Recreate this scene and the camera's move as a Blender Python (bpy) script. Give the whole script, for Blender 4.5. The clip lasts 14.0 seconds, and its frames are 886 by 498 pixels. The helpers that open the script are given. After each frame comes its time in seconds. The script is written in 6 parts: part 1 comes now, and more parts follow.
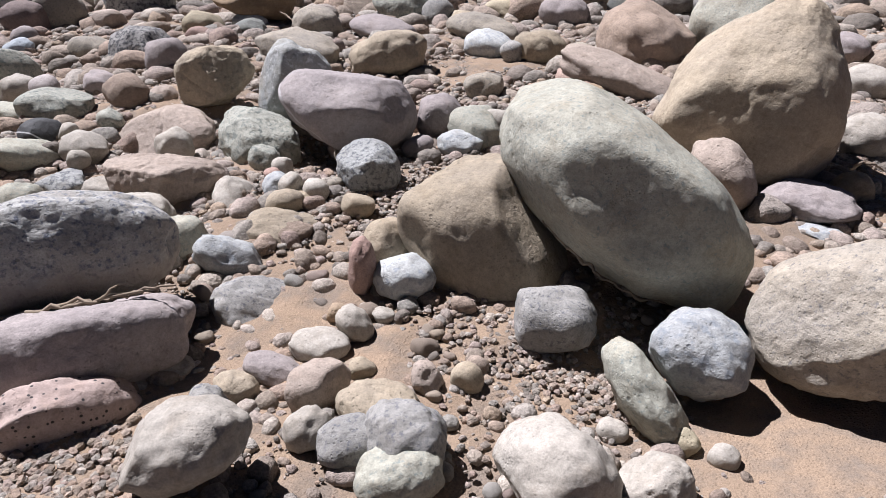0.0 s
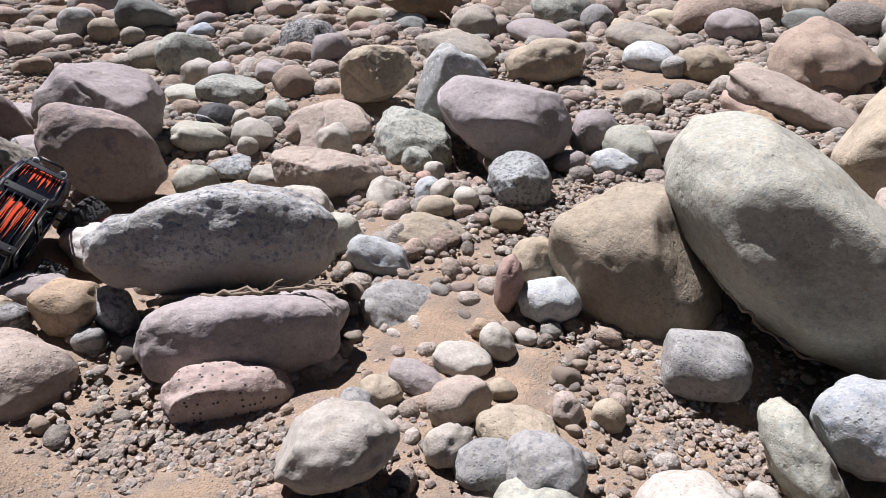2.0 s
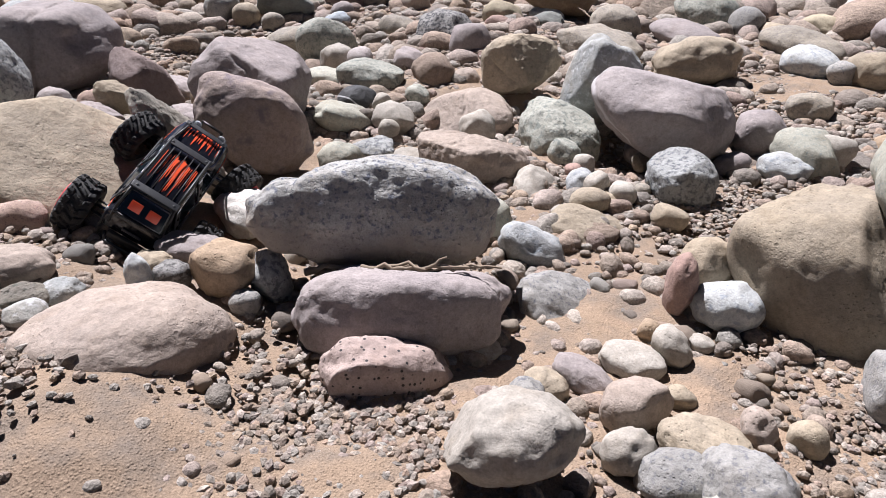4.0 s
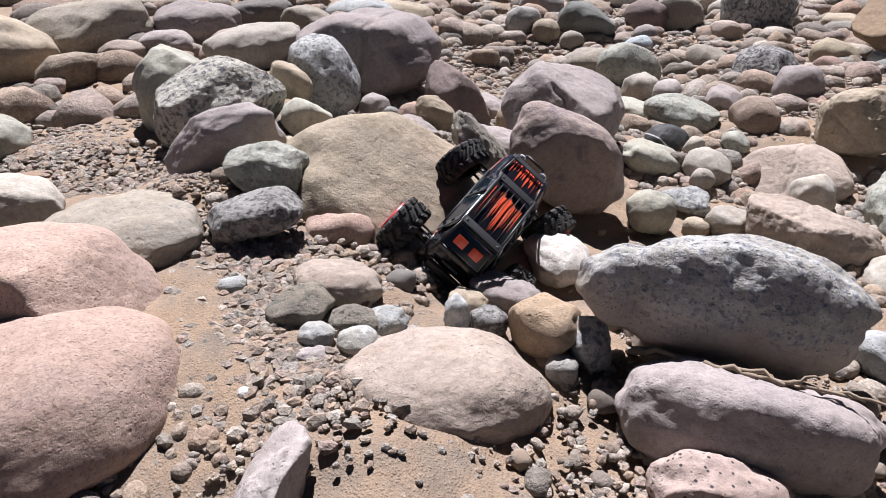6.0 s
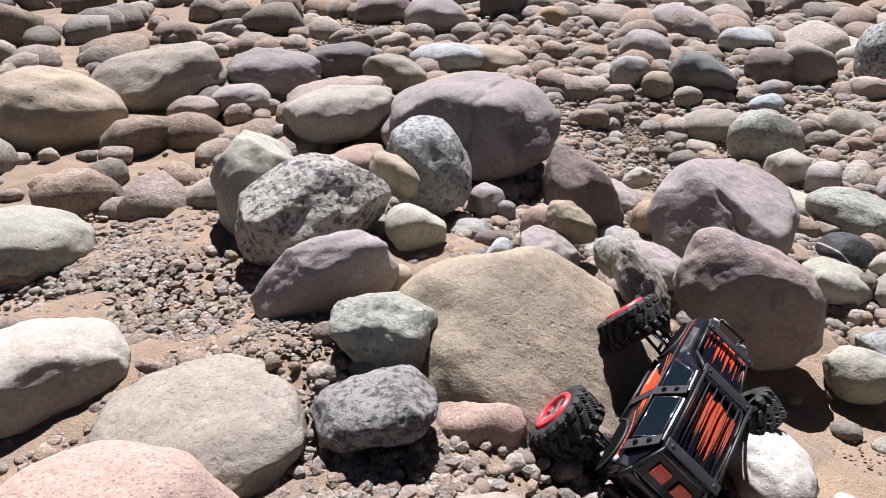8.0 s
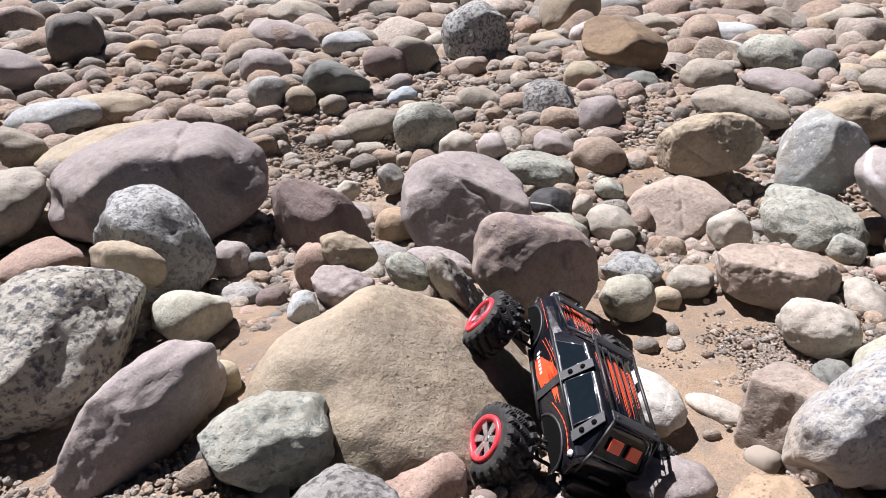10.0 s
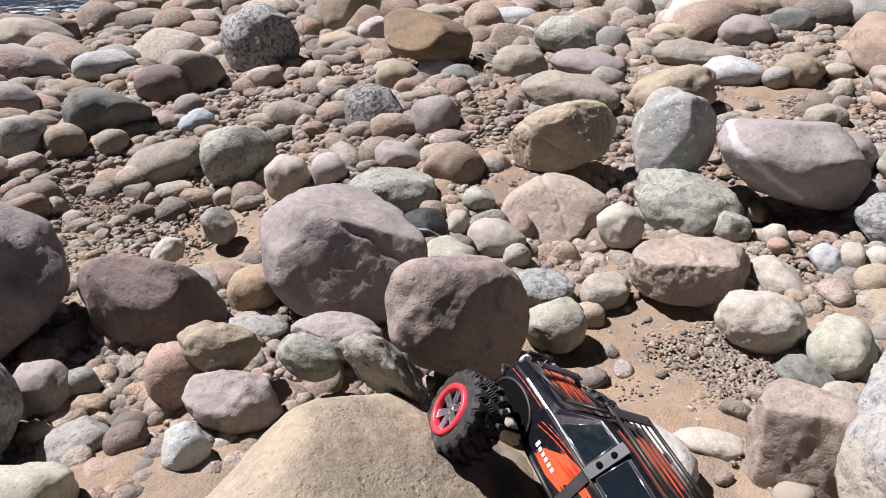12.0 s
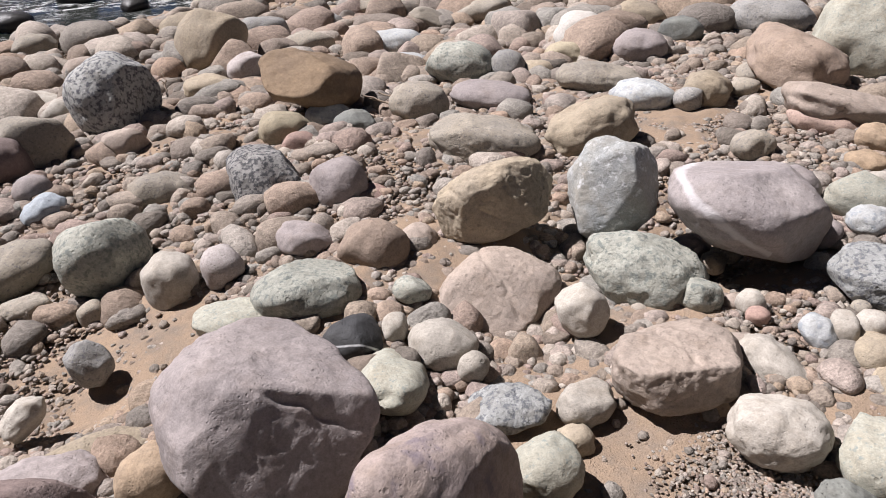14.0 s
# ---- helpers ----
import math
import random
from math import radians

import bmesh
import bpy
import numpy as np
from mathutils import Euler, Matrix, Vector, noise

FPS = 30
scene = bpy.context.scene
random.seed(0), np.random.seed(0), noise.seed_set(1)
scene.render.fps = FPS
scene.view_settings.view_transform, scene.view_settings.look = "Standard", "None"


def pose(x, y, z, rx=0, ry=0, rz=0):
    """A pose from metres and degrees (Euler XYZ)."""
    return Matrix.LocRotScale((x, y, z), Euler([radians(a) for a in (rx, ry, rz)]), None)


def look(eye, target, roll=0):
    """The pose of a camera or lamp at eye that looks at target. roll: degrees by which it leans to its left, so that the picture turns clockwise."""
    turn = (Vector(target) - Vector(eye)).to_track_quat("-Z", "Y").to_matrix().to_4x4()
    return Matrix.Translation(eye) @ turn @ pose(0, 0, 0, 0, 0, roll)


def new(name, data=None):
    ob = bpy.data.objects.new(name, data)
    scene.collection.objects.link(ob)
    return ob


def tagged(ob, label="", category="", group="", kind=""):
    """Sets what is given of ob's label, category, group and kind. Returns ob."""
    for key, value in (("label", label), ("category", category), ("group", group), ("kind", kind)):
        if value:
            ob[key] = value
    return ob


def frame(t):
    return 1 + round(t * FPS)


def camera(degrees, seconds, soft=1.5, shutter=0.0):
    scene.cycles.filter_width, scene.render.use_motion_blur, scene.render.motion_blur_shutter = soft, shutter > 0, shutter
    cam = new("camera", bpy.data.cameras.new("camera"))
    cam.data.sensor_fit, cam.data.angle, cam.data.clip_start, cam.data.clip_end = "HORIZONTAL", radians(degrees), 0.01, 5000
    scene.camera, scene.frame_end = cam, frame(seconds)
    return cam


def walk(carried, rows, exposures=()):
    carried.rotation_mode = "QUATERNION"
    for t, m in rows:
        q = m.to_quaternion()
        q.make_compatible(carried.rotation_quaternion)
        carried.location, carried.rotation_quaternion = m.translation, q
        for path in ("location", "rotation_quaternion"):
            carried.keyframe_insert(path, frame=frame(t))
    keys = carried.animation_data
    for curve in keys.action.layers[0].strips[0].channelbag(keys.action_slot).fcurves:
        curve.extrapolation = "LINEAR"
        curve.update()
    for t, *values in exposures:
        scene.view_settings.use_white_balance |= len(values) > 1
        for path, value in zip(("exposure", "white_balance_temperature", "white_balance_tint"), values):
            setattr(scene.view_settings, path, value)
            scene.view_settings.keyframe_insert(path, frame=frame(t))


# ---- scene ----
cam = camera(65.3, 14.0, soft=0.55)
EXPOSURE, KELVIN, TINT = 1.27, 5960, 18
PATH = [
    (0, (0.0832, 0.0395, 1.2414), (0.0541, 2.1491, -0.1002), 0.34),
    (0.5, (0.0406, 0.0524, 1.2776), (-0.0598, 2.1541, -0.0730), 0.43),
    (1, (-0.0046, 0.0605, 1.2938), (-0.2472, 2.1450, -0.0657), 0.62),
    (1.5, (-0.0189, 0.0646, 1.2924), (-0.4135, 2.1245, -0.0684), 0.52),
    (2, (-0.0068, 0.0676, 1.2985), (-0.4589, 2.1144, -0.0634), 0.42),
    (2.2, (-0.0046, 0.0626, 1.2945), (-0.4591, 2.1118, -0.0643), 0.47),
    (4.3, (-0.2653, 0.0741, 1.1763), (-1.1738, 1.9893, -0.1475), 0.32),
    (4.5, (-0.2993, 0.0629, 1.1786), (-1.3224, 1.9219, -0.1434), 0.27),
    (5, (-0.3609, 0.0541, 1.1843), (-1.6257, 1.7609, -0.1361), -0.24),
    (5.5, (-0.4277, 0.0664, 1.1839), (-1.7882, 1.6981, -0.1349), -0.45),
    (6, (-0.5495, 0.1101, 1.2228), (-1.9765, 1.6827, -0.0971), -0.37),
    (6.5, (-0.6814, 0.1878, 1.2443), (-2.2322, 1.6351, -0.0793), -0.69),
    (7, (-0.8808, 0.3482, 1.2572), (-2.4984, 1.7149, -0.0717), -1.21),
    (7.2, (-0.9386, 0.3720, 1.3115), (-2.5662, 1.7326, -0.0111), -1.23),
    (9.3, (-1.5258, 0.3555, 1.3319), (-2.5205, 2.2735, 0.0742), -0.88),
    (9.5, (-1.5710, 0.3256, 1.3200), (-2.4095, 2.3161, 0.0598), -1.09),
    (10, (-1.6817, 0.2596, 1.3236), (-2.0614, 2.3795, 0.0547), -1.28),
    (10.5, (-1.7724, 0.3261, 1.2936), (-2.0016, 2.4639, 0.0169), -1.66),
    (11, (-1.8529, 0.4083, 1.2925), (-1.9087, 2.5556, 0.0139), -1.51),
    (11.5, (-1.9584, 0.5181, 1.2864), (-1.6899, 2.6452, 0.0010), -1.35),
    (12, (-2.0045, 0.6861, 1.2412), (-1.6203, 2.7934, -0.0466), -1.06),
    (12.5, (-1.9931, 0.8114, 1.2396), (-1.4583, 2.8854, -0.0491), -1.36),
    (13, (-1.9740, 0.9232, 1.2467), (-1.3336, 2.9653, -0.0454), -1.67),
    (13.5, (-1.9816, 1.0427, 1.3100), (-1.2366, 3.0489, 0.0198), -1.82),
    (14, (-2.0143, 1.2134, 1.3082), (-1.2396, 3.2075, 0.0148), -2.08),
]
walk(cam, [(t, look(eye, target, roll)) for t, eye, target, roll in PATH], [(t, EXPOSURE + more, KELVIN + warm, TINT) for t, more, warm in ((0, -0.30, -230), (5, -0.12, -140), (7, -0.15, -120), (10, -0.14, -40), (11, -0.20, 0), (14, -0.42, 40))])

# ---- daylight ----
SUN = Vector((-0.432, 0.392, 0.812)).normalized()
world = bpy.data.worlds.new("open sky")
scene.world = world
world.use_nodes = True
sky = world.node_tree.nodes.new("ShaderNodeTexSky")
sky.sky_type, sky.sun_disc = "NISHITA", False
sky.sun_elevation, sky.sun_rotation = math.asin(SUN.z), math.atan2(SUN.x, SUN.y)
sky.altitude, sky.air_density, sky.dust_density = 3000, 0.12, 0.0
world.node_tree.links.new(sky.outputs[0], world.node_tree.nodes["Background"].inputs["Color"])
world.node_tree.nodes["Background"].inputs["Strength"].default_value = 0.05
lamp = bpy.data.lights.new("sun", "SUN")
lamp.energy, lamp.angle, lamp.color = 5.0, radians(0.53), (1.0, 0.95, 0.87)
sun = new("sun", lamp)
sun.matrix_world = look(SUN * 30, (0, 0, 0))


# ---- materials ----
class Nodes:
    """Short hand for a node material."""

    def __init__(self, name):
        self.mat = bpy.data.materials.new(name)
        self.mat.use_nodes = True
        self.tree = self.mat.node_tree
        self.bsdf = self.tree.nodes["Principled BSDF"]

    def add(self, kind, operation=None, feature=None, data_type=None, blend_type=None):
        node = self.tree.nodes.new("ShaderNode" + kind)
        if operation:
            node.operation = operation
        if feature:
            node.feature = feature
        if data_type:
            node.data_type = data_type
        if blend_type:
            node.blend_type = blend_type
        return node

    def link(self, a, b):
        self.tree.links.new(a, b)

    def set(self, socket, value):
        self.bsdf.inputs[socket].default_value = value

    def noise(self, vector, scale, detail=4.0, rough=0.55):
        n = self.add("TexNoise")
        self.link(vector, n.inputs["Vector"])
        n.inputs["Scale"].default_value, n.inputs["Detail"].default_value, n.inputs["Roughness"].default_value = scale, detail, rough
        return n.outputs["Fac"]

    def ramp(self, value, *stops):
        n = self.add("ValToRGB")
        while len(n.color_ramp.elements) < len(stops):
            n.color_ramp.elements.new(0.5)
        for e, (pos, colour) in zip(n.color_ramp.elements, stops):
            e.position = pos
            e.color = (*colour, 1) if isinstance(colour, tuple) else (colour, colour, colour, 1)
        self.link(value, n.inputs[0])
        return n.outputs[0]

    def math(self, op, a, b):
        n = self.add("Math", operation=op)
        for socket, v in zip(n.inputs, (a, b)):
            if isinstance(v, (int, float)):
                socket.default_value = v
            else:
                self.link(v, socket)
        return n.outputs[0]

    def mix(self, fac, a, b, blend="MIX"):
        n = self.add("Mix", data_type="RGBA", blend_type=blend)
        for socket, v in ((n.inputs[0], fac), (n.inputs[6], a), (n.inputs[7], b)):
            if isinstance(v, (int, float)):
                socket.default_value = v
            elif isinstance(v, tuple):
                socket.default_value = (*v, 1)
            else:
                self.link(v, socket)
        return n.outputs[2]

    def bump(self, height, strength, distance, after=None):
        n = self.add("Bump")
        n.inputs["Strength"].default_value, n.inputs["Distance"].default_value = strength, distance
        self.link(height, n.inputs["Height"])
        if after is not None:
            self.link(after, n.inputs["Normal"])
        return n.outputs[0]


def scaled(colour, k):
    return tuple(min(1.0, c * k) for c in colour)


DULL = 0.82


def rock(name, base, second, speck=None, amount=0.0, speck_size=90.0, rough=0.88, relief=1.0, streak=0.0, stripes=None, veins=None, dots=None, foot=None):
    """A weathered stone: two tones in blotches, grain, pits with shade painted in, optional specks, layering and quartz
    stripes.
    """
    base, second = scaled(base, DULL), scaled(second, DULL)
    n = Nodes(name)
    where, info = n.add("TexCoord"), n.add("ObjectInfo")
    shift = n.add("VectorMath", operation="SCALE")
    shift.inputs[0].default_value = (17.0, 31.0, 11.0)
    n.link(info.outputs["Random"], shift.inputs["Scale"])
    moved = n.add("VectorMath", operation="ADD")
    n.link(where.outputs["Object"], moved.inputs[0])
    n.link(shift.outputs[0], moved.inputs[1])
    v = moved.outputs[0]
    blotch = n.noise(v, 5.0, 5, 0.6)
    colour = n.mix(n.ramp(blotch, (0.36, 0.0), (0.66, 1.0)), base, second)
    stain = n.noise(v, 13.0, 6, 0.65)
    colour = n.mix(n.math("MULTIPLY", n.ramp(stain, (0.50, 0.0), (0.70, 1.0)), 0.45), colour, scaled((second[0], second[1] * 0.9, second[2] * 0.78), 0.72))
    pale = n.noise(v, 21.0, 5, 0.6)
    colour = n.mix(n.math("MULTIPLY", n.ramp(pale, (0.54, 0.0), (0.70, 1.0)), 0.4), colour, scaled(base, 1.35))
    if streak:
        layer = n.add("Mapping")
        layer.inputs["Scale"].default_value = (3.0, 3.0, 26.0)
        layer.inputs["Rotation"].default_value = (0.35, 0.2, 0.0)
        n.link(v, layer.inputs["Vector"])
        colour = n.mix(n.math("MULTIPLY", n.noise(layer.outputs[0], 2.0, 4), streak), colour, scaled(second, 0.6))
    grain = n.noise(v, 210.0, 3, 0.75)
    colour = n.mix(0.40, colour, n.ramp(grain, (0.32, 0.55), (0.62, 1.12)), "MULTIPLY")
    mid = n.noise(v, 70.0, 4, 0.6)
    colour = n.mix(0.35, colour, n.ramp(mid, (0.34, 0.58), (0.6, 1.12)), "MULTIPLY")
    # scattered pits of two sizes, thick in some places and missing in others
    field = n.ramp(n.noise(v, 6.0, 3), (0.40, 0.0), (0.62, 1.0))
    holes = []
    for size, share, wide in ((48.0, 0.74, 0.32), (120.0, 0.58, 0.34)):
        cell = n.add("TexVoronoi")
        cell.inputs["Scale"].default_value = size
        n.link(v, cell.inputs["Vector"])
        split = n.add("SeparateColor")
        n.link(cell.outputs["Color"], split.inputs[0])
        some = n.math("GREATER_THAN", split.outputs[0], share)
        holes.append(n.math("MULTIPLY", n.math("MULTIPLY", n.ramp(cell.outputs["Distance"], (wide * 0.45, 1.0), (wide, 0.0)), some), field))
    pit = n.math("MAXIMUM", holes[0], holes[1])
    # shade inside the pits, put into the colour on top of the bump
    colour = n.mix(n.math("MULTIPLY", pit, 0.32), colour, scaled(second, 0.42))
    if speck:
        flecks = n.noise(v, speck_size, 4, 0.62)
        colour = n.mix(n.ramp(flecks, (0.58 - amount * 0.2, 0.0), (0.70 - amount * 0.2, 1.0)), colour, speck)
    if foot:
        # an iron-stained lower part with an uneven upper edge
        tall = n.add("SeparateXYZ")
        n.link(where.outputs["Object"], tall.inputs[0])
        edge = n.math("ADD", tall.outputs[2], n.math("MULTIPLY", n.math("SUBTRACT", n.noise(v, 9.0, 6, 0.65), 0.5), 0.14))
        colour = n.mix(n.math("MULTIPLY", n.ramp(n.math("ADD", edge, 0.5), (0.5 + foot[0] - 0.03, 1.0), (0.5 + foot[0] + 0.02, 0.0)), 0.72), colour, foot[1])
    if dots:
        cell = n.add("TexVoronoi")
        cell.inputs["Scale"].default_value = dots
        n.link(v, cell.inputs["Vector"])
        some = n.math("GREATER_THAN", cell.outputs["Color"], 0.45)
        colour = n.mix(n.math("MULTIPLY", n.ramp(cell.outputs["Distance"], (0.2, 1.0), (0.3, 0.0)), some), colour, (0.05, 0.045, 0.045))
    if stripes:
        bend = n.math("MULTIPLY", n.math("SUBTRACT", n.noise(where.outputs["Object"], 7.0, 4), 0.5), 0.06)
        split = n.add("SeparateXYZ")
        n.link(where.outputs["Object"], split.inputs[0])
        for direction, off, width, low, high in stripes:
            dot = n.add("VectorMath", operation="DOT_PRODUCT")
            n.link(where.outputs["Object"], dot.inputs[0])
            dot.inputs[1].default_value = direction
            gap = n.math("ABSOLUTE", n.math("SUBTRACT", n.math("ADD", dot.outputs["Value"], bend), off), 0.0)
            inside = n.math("MULTIPLY", n.math("GREATER_THAN", split.outputs[0], low), n.math("LESS_THAN", split.outputs[0], high))
            band = n.ramp(n.math("DIVIDE", gap, width), (0.4, 1.0), (1.0, 0.0))
            colour = n.mix(n.math("MULTIPLY", n.math("MULTIPLY", band, inside), 0.5), colour, (0.62, 0.6, 0.6))
    if veins:
        cell = n.add("TexVoronoi", feature="DISTANCE_TO_EDGE")
        cell.inputs["Scale"].default_value = veins
        n.link(v, cell.inputs["Vector"])
        colour = n.mix(n.ramp(cell.outputs["Distance"], (0.006, 1.0), (0.02, 0.0)), colour, (0.55, 0.55, 0.55))
    tone = n.ramp(info.outputs["Random"], (0.0, 0.86), (1.0, 1.1))
    colour = n.mix(1.0, colour, tone, "MULTIPLY")
    n.link(colour, n.bsdf.inputs["Base Color"])
    n.set("Roughness", rough)
    n.set("Specular IOR Level", 0.28)
    normal = n.bump(n.noise(v, 26.0, 8, 0.66), min(1.0, 0.60 * relief), 0.013)
    normal = n.bump(n.math("SUBTRACT", 1.0, pit), min(1.0, 0.55 * relief), 0.005, normal)
    normal = n.bump(grain, min(1.0, 0.45 * relief), 0.002, normal)
    n.link(normal, n.bsdf.inputs["Normal"])
    return n.mat


TAN = rock("tan sandstone", (0.45, 0.375, 0.27), (0.39, 0.33, 0.25))
GREYTAN = rock("grey-tan stone", (0.41, 0.36, 0.285), (0.35, 0.315, 0.265), (0.16, 0.15, 0.14), 0.1)
GREYGREEN = rock("grey-green stone", (0.42, 0.415, 0.345), (0.46, 0.435, 0.35), (0.22, 0.24, 0.22), 0.12, relief=0.8)
GREY = rock("grey stone", (0.385, 0.37, 0.34), (0.33, 0.32, 0.30), (0.15, 0.15, 0.16), 0.2)
PALE = rock("pale stone", (0.49, 0.45, 0.39), (0.44, 0.40, 0.34), relief=0.7)
PALEPINK = rock("pale pink stone", (0.50, 0.45, 0.42), (0.43, 0.38, 0.36), (0.3, 0.26, 0.25), 0.2)
PALEWOOD = rock("bleached stone", (0.48, 0.45, 0.38), (0.34, 0.31, 0.26), streak=0.5, relief=1.6)
WHITE = rock("white stone", (0.52, 0.53, 0.51), (0.45, 0.46, 0.46), (0.26, 0.28, 0.3), 0.25, 40)
QUARTZ = rock("quartz", (0.8, 0.79, 0.76), (0.74, 0.73, 0.7))
QUARTZ2 = rock("white limestone", (0.6, 0.57, 0.52), (0.55, 0.51, 0.46), relief=0.6)
PURPLE = rock("mauve stone", (0.385, 0.335, 0.315), (0.335, 0.295, 0.285), relief=0.8)
PURPLEDARK = rock("purple stone", (0.35, 0.285, 0.26), (0.375, 0.305, 0.26), (0.17, 0.14, 0.15), 0.06, 12, relief=0.8)
BROWNPURPLE = rock("brown-purple stone", (0.255, 0.195, 0.175), (0.215, 0.17, 0.16))
BROWN = rock("brown stone", (0.33, 0.235, 0.145), (0.27, 0.195, 0.13), streak=0.4)
BROWN2 = rock("brown-pink stone", (0.41, 0.315, 0.24), (0.34, 0.265, 0.21))
BROWNROUGH = rock("rough brown stone", (0.33, 0.285, 0.215), (0.22, 0.2, 0.17), (0.12, 0.12, 0.1), 0.3, 45, relief=1.8)
ROSE = rock("reddish stone", (0.42, 0.285, 0.235), (0.37, 0.265, 0.225))
PINKTAN = rock("pink-tan stone", (0.45, 0.37, 0.305), (0.39, 0.325, 0.275))
# the salmon stone's dark specks are small shaded pits painted as colour
SALMON = rock("salmon stone", (0.48, 0.35, 0.28), (0.43, 0.32, 0.265), (0.20, 0.14, 0.12), 0.16, 150, relief=0.9)
ORANGE = rock("orange-tan stone", (0.48, 0.355, 0.235), (0.42, 0.325, 0.23))
YELLOW = rock("yellowish stone", (0.46, 0.40, 0.28), (0.41, 0.35, 0.25))
BLUEGREY = rock("blue-grey stone", (0.35, 0.365, 0.36), (0.40, 0.38, 0.33), (0.5, 0.5, 0.5), 0.04, 30)
BLUEPALE = rock("pale blue stone", (0.42, 0.46, 0.49), (0.38, 0.42, 0.46), relief=0.6)
DARK = rock("dark stone", (0.20, 0.18, 0.165), (0.16, 0.15, 0.14))
DARKGREEN = rock("dark green-grey stone", (0.23, 0.235, 0.21), (0.18, 0.185, 0.175))
BLACK = rock("black stone", (0.075, 0.075, 0.075), (0.05, 0.05, 0.055), veins=5.0, rough=0.7)
GRANITE = rock("pale granite", (0.47, 0.465, 0.44), (0.38, 0.36, 0.325), (0.15, 0.16, 0.19), 0.26, 65, relief=1.5, foot=(-0.01, (0.40, 0.345, 0.28)))
GRANITE2 = rock("speckled granite", (0.47, 0.475, 0.455), (0.38, 0.385, 0.37), (0.15, 0.155, 0.165), 0.42, 62, relief=1.5)
GRANITE3 = rock("greenish granite", (0.46, 0.455, 0.385), (0.37, 0.375, 0.325), (0.18, 0.195, 0.175), 0.34, 55, relief=1.4)
GRANITE4 = rock("dark granite", (0.29, 0.28, 0.265), (0.22, 0.212, 0.205), (0.075, 0.073, 0.07), 0.52, 62, relief=1.4)
BOLDGRANITE = rock("bold-specked granite", (0.50, 0.495, 0.465), (0.40, 0.40, 0.375), (0.10, 0.10, 0.11), 0.52, 42, relief=1.6)
WET = rock("wet dark stone", (0.06, 0.055, 0.05), (0.04, 0.038, 0.036), rough=0.4)
BOLDGRANITE2 = rock("dark bold-specked granite", (0.40, 0.385, 0.36), (0.31, 0.30, 0.29), (0.075, 0.075, 0.078), 0.62, 52, relief=1.7)
COARSE = rock("coarse warm granite", (0.53, 0.505, 0.435), (0.45, 0.43, 0.37), (0.10, 0.10, 0.105), 0.42, 48, relief=1.6)
SPECK = rock("black-specked pink stone", (0.49, 0.385, 0.335), (0.45, 0.35, 0.31), dots=75.0, relief=0.8)
STRIPE = rock("striped mauve stone", (0.41, 0.365, 0.345), (0.36, 0.32, 0.31), relief=0.7, stripes=(((0.37, 0.0, 0.93), -0.035, 0.020, -0.4, 0.10),))


def sand_material():
    n = Nodes("river sand")
    where = n.add("TexCoord").outputs["Object"]
    colour = n.mix(n.ramp(n.noise(where, 1.6, 5), (0.38, 0.0), (0.62, 1.0)), (0.350, 0.256, 0.176), (0.285, 0.212, 0.150))
    colour = n.mix(n.ramp(n.noise(where, 9.0, 6, 0.65), (0.45, 0.0), (0.7, 1.0)), colour, (0.215, 0.176, 0.142))
    grit = n.noise(where, 320.0, 3, 0.7)
    colour = n.mix(0.75, colour, n.ramp(grit, (0.28, 0.45), (0.68, 1.0)), "MULTIPLY")
    cell = n.add("TexVoronoi")
    cell.inputs["Scale"].default_value = 150.0
    n.link(where, cell.inputs["Vector"])
    colour = n.mix(n.math("MULTIPLY", n.ramp(n.noise(where, 22.0, 4), (0.48, 0.0), (0.6, 1.0)), 0.55), colour, n.mix(0.5, colour, n.ramp(cell.outputs["Color"], (0.2, 0.35), (0.8, 0.75)), "OVERLAY"))
    n.link(colour, n.bsdf.inputs["Base Color"])
    n.set("Roughness", 0.95)
    n.set("Specular IOR Level", 0.2)
    normal = n.bump(n.noise(where, 30.0, 6, 0.7), 0.6, 0.010)
    normal = n.bump(n.ramp(cell.outputs["Distance"], (0.0, 1.0), (0.5, 0.0)), 0.5, 0.004, normal)
    n.link(n.bump(grit, 0.6, 0.002, normal), n.bsdf.inputs["Normal"])
    return n.mat


